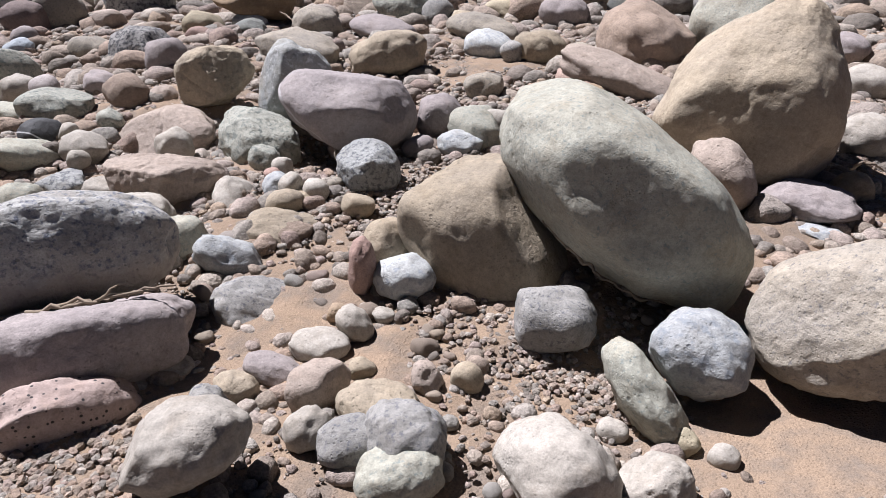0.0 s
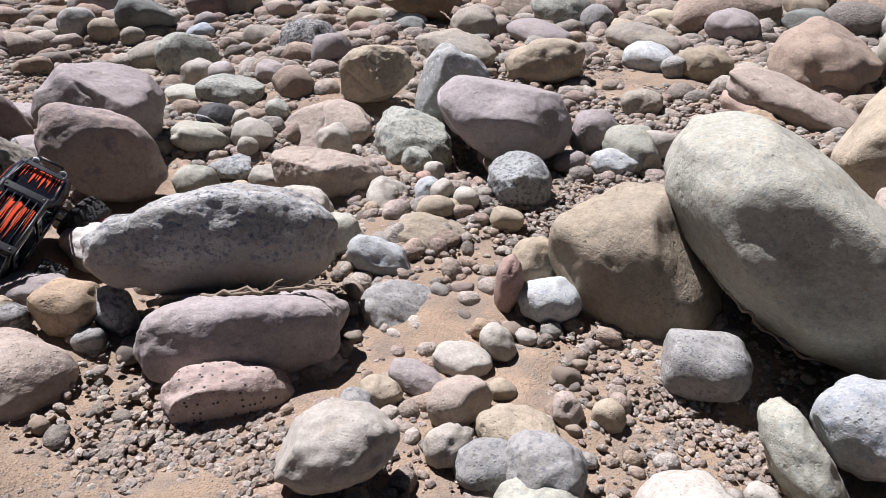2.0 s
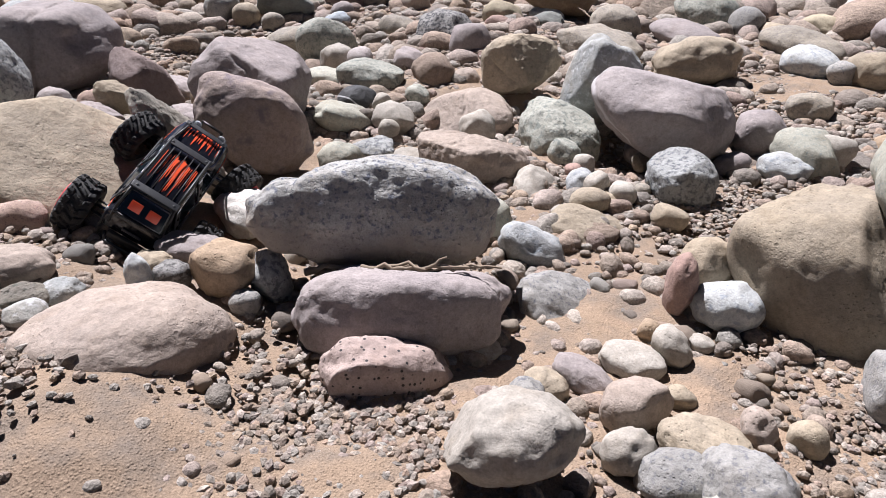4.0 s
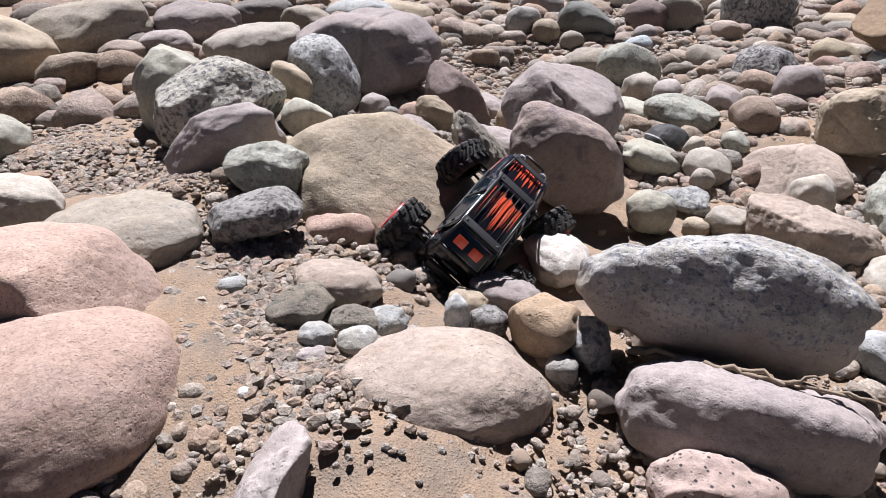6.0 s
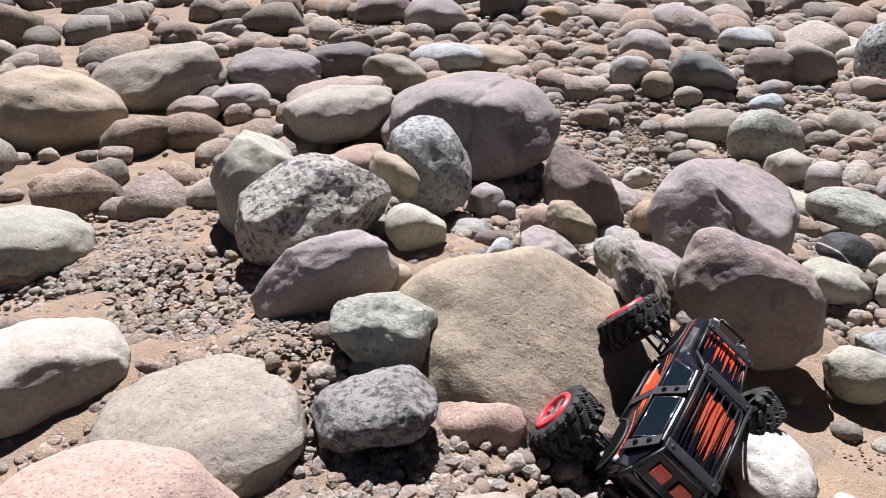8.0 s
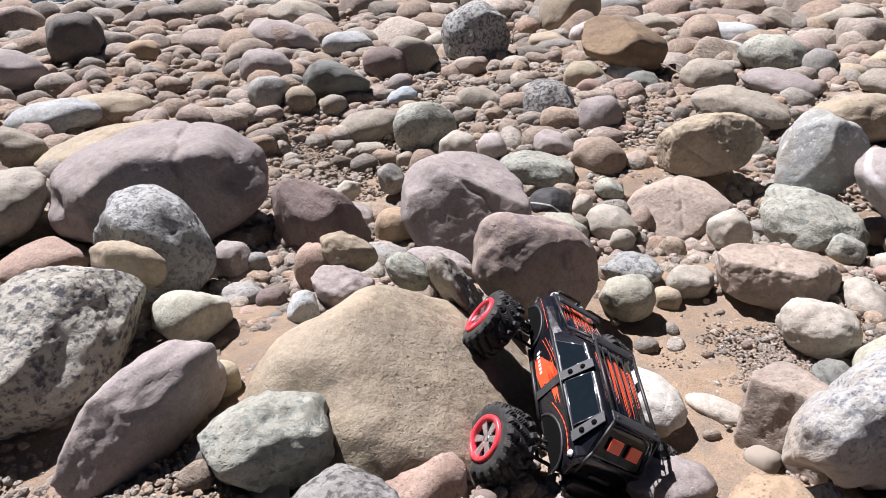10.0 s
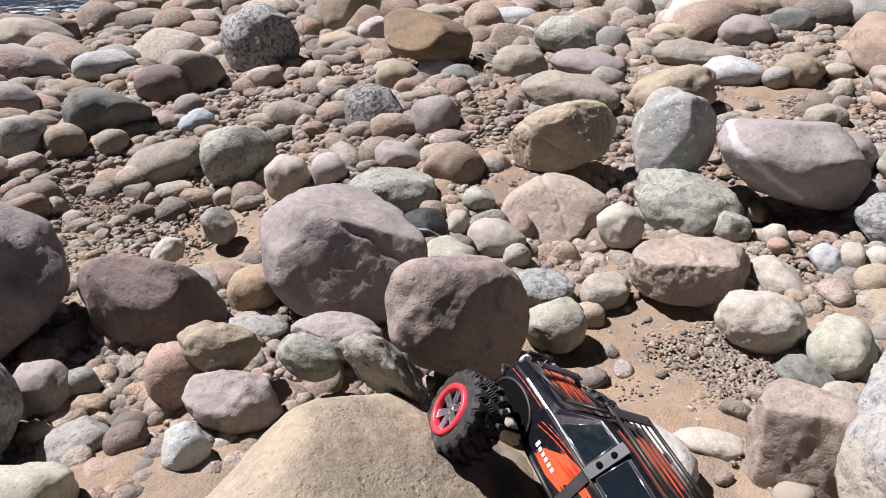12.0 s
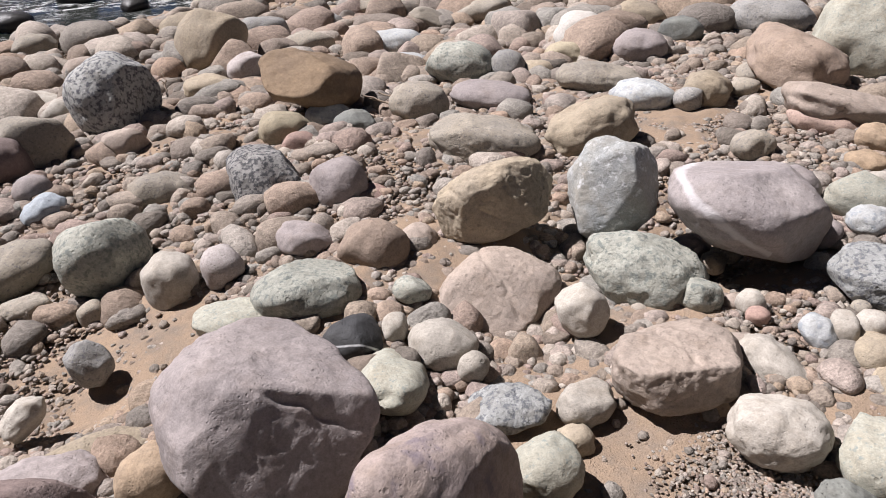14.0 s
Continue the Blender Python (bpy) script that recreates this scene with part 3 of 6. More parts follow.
stone("cobble", "small angular tan cobble on the sandy gravel", TAN, (-0.123, 1.270, 0.116), (0.035, 0.031, 0.027), (-2, 6, -17), 48, 3, cuts=5)
stone("stone", "grey stone half buried in gravel", GREY, (-0.010, 0.996, 0.181), (0.090, 0.083, 0.079), (-0, 0, -1), 8049, 5)
stone("cobble", "small round tan cobble on the sandy gravel", TAN, (0.125, 1.245, 0.121), (0.040, 0.038, 0.039), (-0, 0, -7), 50, 3)
stone("boulder", "broad tan boulder half buried in sand", PINKTAN, (-1.270, 0.911, 0.204), (0.221, 0.177, 0.107), (-2, 10, 65), 4051, 6, p=2.4, rough=0.5, cuts=0)
stone("boulder", "huge salmon-pink boulder with grainy face", SALMON, (-1.8, 0.295, 0.262), (0.3, 0.275, 0.155), (0, -0, 83), 6052, 6, p=2.05, rough=0.35, cuts=0, flats=((0.68, 0.6, 0.45, 0.78, 0.25),))
stone("boulder", "salmon-pink boulder with a shaded flank", SALMON, (-2.025, 0.473, 0.339), (0.236, 0.226, 0.133), (-6, 20, 63), 7053, 6, p=2.1, rough=0.35, cuts=0, flats=((0.35, -0.9, 0.1, 0.6, 0.15), (0.68, 0.5, 0.6, 0.5, 0.25)))
stone("boulder", "low grey boulder sunk in sand", GREYTAN, (-2.246, 0.717, 0.285), (0.206, 0.213, 0.084), (-6, 5, 85), 6054, 5)
stone("boulder", "pale low boulder on the sandy gravel", PALE, (-2.733, 0.526, 0.251), (0.213, 0.161, 0.108), (-2, 7, 75), 9055, 5)
stone("boulder", "pale green flat boulder on the sandy gravel", GREYGREEN, (-3.461, 0.650, 0.229), (0.261, 0.196, 0.111), (-8, 9, 75), 9056, 5)
stone("boulder", "tan oval boulder on the sandy gravel", TAN, (-4.783, 1.193, 0.189), (0.355, 0.297, 0.206), (-2, 10, 76), 57, 5)
stone("boulder", "grey-brown angular boulder on the sandy gravel", GREYTAN, (-5.001, 1.841, 0.153), (0.371, 0.264, 0.166), (-0, -5, 71), 2058, 5, p=2.8, cuts=4)
stone("boulder", "folded purple-pink boulder on the sandy gravel", PURPLE, (-4.723, 2.396, 0.116), (0.278, 0.209, 0.149), (0, -0, 61), 12059, 5)
stone("boulder", "pale pink slab on the sandy gravel", PINKTAN, (-4.137, 2.422, 0.102), (0.290, 0.198, 0.108), (-1, -7, 61), 3060, 5, p=2.8)
stone("stone", "small pinkish stone on the sandy gravel", PINKTAN, (-4.544, 1.809, 0.101), (0.137, 0.102, 0.070), (0, -0, 67), 12061, 4)
stone("boulder", "purple-grey stone on the sandy gravel", PURPLE, (-4.495, 2.050, 0.101), (0.158, 0.121, 0.089), (0, -0, 64), 62, 4)
stone("boulder", "tall pale grey-green boulder on the sandy gravel", GREYGREEN, (-3.121, 1.369, 0.282), (0.146, 0.177, 0.211), (-8, -3, 67), 13063, 5, p=2.8, cuts=3)
stone("boulder", "coarse black and white granite boulder", COARSE, (-2.828, 1.385, 0.328), (0.245, 0.164, 0.163), (53, -7, 84), 3064, 6, p=2.9, cuts=4)
stone("boulder", "purple-grey boulder with blunt ends", PURPLE, (-2.465, 1.173, 0.333), (0.195, 0.085, 0.117), (24, -15, 63), 7065, 5, p=2.8, cuts=3)
stone("stone", "weathered greenish-white granite stone on the sandy gravel", GRANITE3, (-2.187, 1.141, 0.343), (0.128, 0.098, 0.085), (0, 6, 30), 9066, 5, p=2.8, cuts=5, rough=1.5)
stone("stone", "dark speckled stone on the gravel", GRANITE4, (-2.016, 0.973, 0.324), (0.132, 0.101, 0.053), (-8, -9, 55), 67, 5, p=2.6, cuts=4)
stone("stone", "rounded pink stone on the sandy gravel", SALMON, (-1.912, 1.185, 0.210), (0.115, 0.101, 0.077), (-12, 7, 52), 13068, 4)
stone("stone", "pinkish-tan rounded stone on the sandy gravel", PINKTAN, (-1.676, 0.970, 0.250), (0.110, 0.095, 0.055), (-9, 10, 52), 9069, 5)
stone("stone", "rough brown stone on the sandy gravel", BROWNROUGH, (-1.647, 0.835, 0.278), (0.082, 0.062, 0.039), (-2, -8, 68), 2070, 4, cuts=5)
stone("stone", "small rough brown stone on the sandy gravel", BROWNROUGH, (-1.543, 0.905, 0.252), (0.066, 0.050, 0.029), (0, -0, 55), 3071, 4, cuts=5)
stone("boulder", "long pale pink-grey stone in the sand", PALEPINK, (-1.252, 0.345, 0.098), (0.334, 0.068, 0.136), (31, -49, 103), 1072, 6, p=2.6, cuts=3)
stone("stone", "angular orange-tan block on the sandy gravel", ORANGE, (-1.230, 1.207, 0.218), (0.086, 0.076, 0.068), (-1, 5, 21), 10073, 4, p=3.2, cuts=6)
stone("stone", "purple-grey pointed stone on the sandy gravel", PURPLE, (-1.408, 1.299, 0.180), (0.102, 0.072, 0.041), (-6, 10, 20), 3074, 4, cuts=4)
stone("cobble", "small cream stone on the sandy gravel", TAN, (-1.447, 1.197, 0.194), (0.054, 0.042, 0.026), (-2, 6, 27), 12075, 4)
stone("cobble", "bluish speckled stone on the sandy gravel", GRANITE4, (-1.348, 1.151, 0.201), (0.047, 0.043, 0.040), (0, -0, 35), 7076, 4)
stone("stone", "black and white rough granite stone", GRANITE2, (-1.135, 1.253, 0.187), (0.052, 0.062, 0.081), (-2, -5, 40), 11077, 4, cuts=5)
stone("cobble", "white upright stone on the sandy gravel", WHITE, (-1.408, 1.104, 0.220), (0.032, 0.042, 0.063), (0, -0, 39), 4078, 4)
stone("cobble", "small grey cobble on the sandy gravel", GREY, (-1.139, 1.152, 0.177), (0.037, 0.035, 0.035), (0, -0, 26), 79, 3)
stone("cobble", "bluish-grey cobble on the sandy gravel", BLUEGREY, (-1.498, 0.954, 0.241), (0.058, 0.046, 0.031), (-2, -6, 57), 2080, 4)
stone("cobble", "bluish-grey cobble on the sandy gravel", BLUEGREY, (-1.551, 0.800, 0.263), (0.042, 0.037, 0.031), (0, -0, 55), 7081, 4)
stone("cobble", "bluish-grey cobble on the sandy gravel", BLUEGREY, (-1.472, 0.850, 0.255), (0.046, 0.042, 0.039), (0, -0, 50), 12082, 4)
stone("cobble", "flat purple-grey cobble on the sandy gravel", PURPLE, (-1.514, 0.759, 0.254), (0.045, 0.026, 0.019), (-3, 5, 50), 6083, 4)
stone("cobble", "small flat blue-grey pebble on the sandy gravel", BLUEGREY, (-1.831, 0.776, 0.282), (0.035, 0.028, 0.019), (0, -0, 63), 84, 3)
stone("cobble", "small bright white quartz pebble", QUARTZ, (-1.521, 0.594, 0.255), (0.016, 0.016, 0.019), (0, -0, 64), 85, 3, cuts=5)
stone("stone", "small upright grey stone on the sandy gravel", GREYTAN, (-1.674, 1.742, 0.124), (0.043, 0.052, 0.068), (-2, -5, 43), 6086, 4)
stone("stone", "white rounded slab sunk in sand", QUARTZ2, (-1.440, 1.589, 0.137), (0.117, 0.092, 0.060), (-3, 5, -36), 12087, 5)
stone("boulder", "huge smooth tan boulder with a sloping crest", TAN, (-1.958, 1.443, 0.159), (0.420, 0.305, 0.318), (42, 12, 33), 611, 6, p=2.0, cuts=0, rough=0.6, flats=((0.63, -0.03, 0.776, 0.32, 0.25),))
stone("boulder", "round purple boulder with a chipped shoulder", PURPLEDARK, (-1.714, 2.041, 0.219), (0.236, 0.131, 0.158), (-21, 39, 23), 640, 6, p=2.05, cuts=0, rough=0.45, flats=((0.62, -0.76, 0.2, 0.66, 0.08),))
stone("boulder", "purple-grey boulder with a fine crack", PURPLE, (-1.991, 2.435, 0.203), (0.231, 0.266, 0.191), (-14, 16, 4), 4090, 6, p=2.5, cuts=1, crack=((0.56, 0.29, 0.77), 0.09, 0.008, 0.014), rough=0.6, flats=((0.1, -0.85, 0.5, 0.7), (0.35, 0.1, 0.93, 0.72)))
stone("boulder", "dark brown angular rock on the sandy gravel", BROWNPURPLE, (-2.520, 2.356, 0.142), (0.202, 0.121, 0.197), (12, -16, -31), 7091, 5, p=2.7, cuts=6, taper=0.25)
stone("boulder", "large grey-mauve boulder split by a vertical crack", PURPLE, (-3.121, 2.379, 0.245), (0.354, 0.379, 0.202), (-7, -2, 65), 11092, 6, p=2.5, cuts=1, rough=0.6, crack=((0.92, 0.39, 0.0), 0.11, 0.010, 0.022), flats=((0.45, -0.8, 0.35, 0.72),))
stone("boulder", "blue-white speckled granite boulder on the sandy gravel", GRANITE2, (-2.853, 1.900, 0.299), (0.156, 0.150, 0.188), (-41, -11, 76), 3093, 5, p=2.6, cuts=3)
stone("stone", "smooth tan stone lying on other stones", TAN, (-2.821, 1.704, 0.335), (0.104, 0.070, 0.066), (-21, 20, 20), 3094, 4)
stone("boulder", "pinkish stone between boulders on the sandy gravel", SALMON, (-3.356, 2.004, 0.115), (0.151, 0.111, 0.069), (-1, -4, 50), 2095, 4)
stone("stone", "angular grey-green stone on the sandy gravel", GREYGREEN, (-2.595, 1.598, 0.251), (0.097, 0.107, 0.089), (-16, 14, 54), 2096, 4, cuts=5)
stone("stone", "pinkish-tan stone behind the smooth boulder", SALMON, (-2.477, 1.722, 0.114), (0.086, 0.078, 0.093), (-15, 7, 16), 8097, 4)
stone("cobble", "small yellowish cobble on the sandy gravel", YELLOW, (-2.391, 1.359, 0.275), (0.037, 0.040, 0.048), (0, -0, 38), 98, 3)
stone("boulder", "broad pale boulder with folds", PALE, (-3.734, 2.133, 0.208), (0.283, 0.221, 0.119), (1, -13, 26), 2099, 5, p=2.6, cuts=3)
stone("boulder", "long tan-green stone on the sandy gravel", TAN, (-3.853, 3.083, 0.066), (0.302, 0.201, 0.092), (-3, -11, 46), 100, 5)
stone("boulder", "dark slab standing in shade", DARK, (-4.767, 2.901, 0.072), (0.239, 0.177, 0.121), (-1, -6, 54), 13101, 5, p=3, cuts=4)
stone("boulder", "grey-brown stone on the sandy gravel", GREYTAN, (-4.336, 2.987, 0.070), (0.199, 0.155, 0.117), (-1, 7, 42), 9102, 4)
stone("boulder", "bluish-white stone on the sandy gravel", WHITE, (-4.442, 3.527, 0.032), (0.247, 0.175, 0.106), (-0, -5, 44), 5103, 4)
stone("boulder", "flat tan-white stone on the sandy gravel", TAN, (-4.292, 3.815, 0.005), (0.241, 0.162, 0.084), (-0, 4, 36), 4104, 4)
stone("boulder", "mauve stone on the sandy gravel", PURPLE, (-5.367, 4.305, 0.023), (0.267, 0.215, 0.173), (0, -0, 44), 8105, 4)
stone("boulder", "dark purple slab on the sandy gravel", BROWNPURPLE, (-5.975, 4.264, -0.001), (0.255, 0.189, 0.131), (-0, -5, 50), 7106, 4)
stone("boulder", "dark round stone on the sandy gravel", DARK, (-5.517, 5.307, 0.000), (0.225, 0.218, 0.225), (0, -0, 38), 7107, 4)
stone("stone", "orange-tan cobble on the sandy gravel", ORANGE, (-4.995, 5.339, -0.083), (0.139, 0.114, 0.095), (0, -0, 34), 108, 3)
stone("boulder", "tan boulder on the sandy gravel", TAN, (-7.840, 5.358, -0.009), (0.403, 0.301, 0.214), (0, -0, 51), 109, 4)
stone("boulder", "tan cobble on the sandy gravel", TAN, (-7.407, 4.569, -0.021), (0.168, 0.143, 0.128), (0, -0, 54), 110, 3)
stone("boulder", "mauve stone on the sandy gravel", PURPLE, (-3.932, 5.675, -0.045), (0.301, 0.221, 0.147), (-2, 11, 20), 11111, 4)
stone("boulder", "grey stone on the sandy gravel", GREYTAN, (-4.142, 6.659, -0.090), (0.312, 0.234, 0.165), (-2, 12, 18), 2112, 4)
stone("boulder", "bluish-white flat stone on the sandy gravel", WHITE, (-3.373, 5.597, -0.061), (0.203, 0.153, 0.110), (0, -0, 19), 1113, 4)
stone("boulder", "brownish rounded stone on the sandy gravel", BROWNPURPLE, (-2.885, 4.895, -0.005), (0.163, 0.142, 0.128), (-2, 9, 12), 7114, 4)
stone("boulder", "grey-tan rounded stone on the sandy gravel", GREYTAN, (-2.734, 5.078, 0.001), (0.182, 0.162, 0.150), (-4, 13, 9), 8115, 4)
stone("boulder", "dark green-grey angular stone on the sandy gravel", DARKGREEN, (-3.084, 4.386, 0.012), (0.206, 0.165, 0.141), (-8, 15, 18), 116, 4, cuts=6)
stone("stone", "round grey cobble on the sandy gravel", GREY, (-3.424, 4.125, 0.016), (0.127, 0.120, 0.120), (0, -0, 26), 9117, 4)
stone("boulder", "mauve rounded stone on the sandy gravel", PURPLE, (-3.696, 4.731, -0.004), (0.180, 0.152, 0.131), (-2, 11, 21), 1118, 4)
stone("stone", "tan cobble on the sandy gravel", TAN, (-3.225, 4.107, -0.012), (0.097, 0.091, 0.090), (0, -0, 24), 119, 3)
stone("stone", "grey-brown cobble on the sandy gravel", GREYTAN, (-3.014, 4.109, -0.035), (0.079, 0.073, 0.072), (0, -0, 21), 120, 3)
stone("boulder", "pale green-grey stone on the sandy gravel", GRANITE3, (-2.386, 3.725, -0.010), (0.167, 0.162, 0.160), (-12, -14, 12), 4121, 4, p=2.8, cuts=7)
stone("boulder", "flat grey stone sunk in gravel", GREYTAN, (-2.756, 3.915, -0.083), (0.187, 0.137, 0.088), (-2, -9, 24), 10122, 4)
stone("boulder", "grey oval stone with a groove", GREYTAN, (-2.146, 4.281, -0.050), (0.162, 0.134, 0.102), (-19, 18, 3), 13123, 4)
stone("boulder", "dark speckled pyramid-shaped rock on the sandy gravel", BOLDGRANITE2, (-1.729, 4.045, -0.016), (0.169, 0.248, 0.213), (-15, -18, 4), 4124, 5, p=3.6, cuts=8, taper=0.3)
stone("stone", "purple-grey stone beside the dark rock", PURPLE, (-1.483, 3.720, 0.074), (0.124, 0.125, 0.137), (0, 3, -20), 125, 4)
stone("stone", "reddish-pink blocky stone on the sandy gravel", ROSE, (-1.375, 3.654, 0.018), (0.104, 0.093, 0.078), (-0, -0, -10), 4126, 4, p=3, cuts=4)
stone("stone", "tan-pink rounded stone on the sandy gravel", BROWN2, (-1.486, 3.227, 0.049), (0.125, 0.108, 0.125), (-13, 6, -42), 9127, 4)
stone("stone", "pinkish cobble on the sandy gravel", PINKTAN, (-1.321, 3.244, 0.029), (0.080, 0.079, 0.085), (1, -0, -18), 9128, 4)
stone("boulder", "smooth greenish-white boulder on the sandy gravel", GRANITE3, (-1.763, 3.081, 0.056), (0.174, 0.149, 0.095), (-8, -4, -8), 2129, 5, rough=0.5)
stone("stone", "pale grey-green stone on the sandy gravel", GREYGREEN, (-1.637, 2.582, 0.043), (0.095, 0.065, 0.170), (64, 10, -27), 6130, 4, p=2.7, cuts=4)
stone("stone", "cream-grey upright stone on the sandy gravel", PALE, (-2.171, 3.469, -0.022), (0.095, 0.108, 0.104), (4, 2, 4), 11131, 4, p=3.2, cuts=7)
stone("stone", "pink and white stone on the sandy gravel", PALEPINK, (-1.991, 3.409, 0.019), (0.075, 0.074, 0.078), (0, -0, 0), 132, 3, cuts=4)
stone("stone", "mauve cobble on the sandy gravel", PURPLE, (-1.691, 3.416, 0.059), (0.106, 0.082, 0.058), (-2, 8, -13), 13133, 4)
stone("stone", "grey-green cobble on sand near the boulders", GREYGREEN, (-1.428, 2.136, 0.073), (0.087, 0.081, 0.080), (-0, 0, -14), 8134, 4)
stone("stone", "lumpy speckled stone on the sandy gravel", GRANITE2, (-1.399, 2.382, 0.027), (0.112, 0.082, 0.044), (-0, 0, -13), 4135, 4, cuts=5, rough=1.8)
stone("stone", "pale cobble on the sandy gravel", PALE, (-1.211, 2.305, 0.037), (0.077, 0.064, 0.051), (-1, -4, -14), 136, 4)
stone("cobble", "tan cobble on the sandy gravel", TAN, (-1.291, 2.223, 0.017), (0.047, 0.042, 0.038), (-0, 0, -17), 137, 3)
stone("stone", "flat pale stone in sand", PALE, (-1.245, 1.641, 0.083), (0.076, 0.040, 0.026), (-0, 2, -28), 6138, 4)
stone("boulder", "pink-mauve boulder with white quartz stripes", STRIPE, (-0.334, 2.729, 0.210), (0.268, 0.278, 0.156), (-9, 12, -47), 620, 6, p=2.2, cuts=0, rough=0.6, flats=((0.1, 0.3, 0.95, 0.68), (0.2, -0.95, -0.1, 0.75)))
stone("boulder", "blue-grey boulder with white veins", BLUEGREY, (-0.639, 3.058, 0.192), (0.165, 0.155, 0.190), (3, 28, -13), 12140, 5, p=2.7, cuts=4, flats=((-0.75, -0.55, 0.3, 0.68), (0.6, -0.7, 0.35, 0.68)))
stone("boulder", "tan boulder with an arched crack", TAN, (-1.055, 3.175, 0.180), (0.221, 0.109, 0.135), (-15, -18, -22), 2141, 6, p=2.9, cuts=2, crack=((0.5, 0.0, 0.86), -0.03, 0.007, 0.010), flats=((0.2, -0.8, 0.5, 0.65),))
stone("boulder", "broken tan slab behind the cracked boulder", GREYTAN, (-0.776, 3.849, 0.113), (0.247, 0.171, 0.093), (-1, 7, -26), 142, 5, p=3, cuts=5)
stone("boulder", "two-toned tan boulder split along a seam", PINKTAN, (-1.176, 2.875, -0.007), (0.170, 0.211, 0.103), (11, 19, -63), 7143, 6, p=2.8, cuts=1, rough=0.6, crack=((0.90, -0.06, 0.43), 0.03, 0.009, 0.012), flats=((-0.2, -0.6, 0.75, 0.6),))
stone("boulder", "rough grey boulder with a honeycombed face", GRANITE3, (-0.729, 2.729, 0.052), (0.199, 0.155, 0.129), (-3, 9, -58), 144, 5, p=2.7, cuts=3, rough=1.6)
stone("boulder", "flat-topped pink boulder on the sandy gravel", PINKTAN, (-0.958, 2.282, 0.099), (0.160, 0.217, 0.093), (-18, -6, -45), 10145, 6, p=3.1, cuts=4, crack=((0.9, 0.1, 0.4), 0.0, 0.008, 0.009), flats=((-0.3, -0.9, 0.3, 0.7), (0.0, 0.1, 1.0, 0.7)))
stone("stone", "pale wedge-shaped stone on the sandy gravel", PALE, (-0.917, 1.982, 0.115), (0.109, 0.096, 0.084), (-1, 1, -57), 2146, 5, cuts=3)
stone("stone", "cream tilted slab on the sandy gravel", PALE, (-0.683, 2.188, 0.031), (0.066, 0.097, 0.135), (-51, -41, -11), 10147, 5, p=2.6)
stone("stone", "grey-green rounded stone on the sandy gravel", GREYGREEN, (-0.774, 1.846, 0.105), (0.079, 0.104, 0.074), (2, -10, -45), 1148, 4, cuts=3)
stone("stone", "tan boulder partly sunk in sand", TAN, (-0.483, 1.967, 0.028), (0.143, 0.126, 0.100), (-13, 3, -68), 8149, 5)
stone("stone", "pale green oval stone on the sandy gravel", GREYGREEN, (0.189, 2.696, 0.138), (0.134, 0.108, 0.085), (-1, 7, -61), 150, 4)
stone("stone", "white and grey granite stone", GRANITE2, (-0.218, 2.315, 0.145), (0.134, 0.111, 0.091), (-1, 4, -62), 8151, 5, cuts=3)
stone("stone", "pinkish-tan stone on the sandy gravel", PINKTAN, (-0.684, 2.292, -0.011), (0.106, 0.121, 0.089), (-21, 9, -55), 1152, 4)
stone("stone", "pale angular stone against the seam boulder", PALE, (-1.040, 2.604, 0.080), (0.084, 0.075, 0.078), (37, 30, -54), 5153, 4, cuts=4)
stone("stone", "purple-grey flattened stone on the sandy gravel", PURPLE, (-2.021, 2.086, 0.168), (0.115, 0.075, 0.049), (-6, 8, -3), 6154, 5)
stone("stone", "greenish-white cobble on the sandy gravel", GRANITE3, (-2.089, 1.932, 0.234), (0.074, 0.046, 0.046), (-4, 23, -15), 6155, 4, rough=0.5)
stone("stone", "bleached lumpy stone with worn hollows", PALEWOOD, (-1.930, 1.842, 0.249), (0.107, 0.197, 0.045), (-51, 35, -29), 9156, 5, cuts=3, rough=1.8)
stone("stone", "smooth tan stone on the sandy gravel", TAN, (-2.281, 1.981, 0.259), (0.092, 0.072, 0.052), (-10, 23, 10), 4157, 5)
stone("stone", "smooth mauve stone on the sandy gravel", PURPLE, (-2.249, 1.839, 0.221), (0.102, 0.077, 0.059), (-15, 17, -0), 13158, 5)
stone("stone", "pinkish stone leaning under others", SALMON, (-2.395, 1.983, 0.182), (0.064, 0.074, 0.096), (0, -0, 19), 2159, 4)
stone("stone", "grey-white flat cobble on the sandy gravel", GREY, (-2.247, 2.269, 0.087), (0.096, 0.056, 0.031), (-2, 6, 4), 4160, 4)
stone("stone", "orange-tan stone sunk in sand", ORANGE, (-2.249, 2.449, 0.085), (0.077, 0.075, 0.082), (5, 7, 50), 11161, 4)
stone("stone", "pinkish-white angular cobble on the sandy gravel", PALEPINK, (-2.712, 2.054, 0.139), (0.071, 0.070, 0.074), (0, -0, 28), 9162, 4, cuts=5)
stone("cobble", "grey cobble on the sandy gravel", GREY, (-2.632, 2.078, 0.126), (0.038, 0.041, 0.049), (0, -0, 25), 163, 3)
stone("stone", "grey flat cobble on the sandy gravel", GREY, (-2.583, 1.840, 0.166), (0.073, 0.055, 0.031), (-1, -3, 32), 11164, 4)
stone("cobble", "dark brown cobble on the sandy gravel", BROWNPURPLE, (-2.464, 1.799, 0.190), (0.045, 0.040, 0.036), (0, -0, 24), 165, 3)
stone("cobble", "grainy white stone on the sandy gravel", WHITE, (-2.332, 1.709, 0.229), (0.045, 0.050, 0.063), (0, -0, 20), 11166, 4, cuts=5)
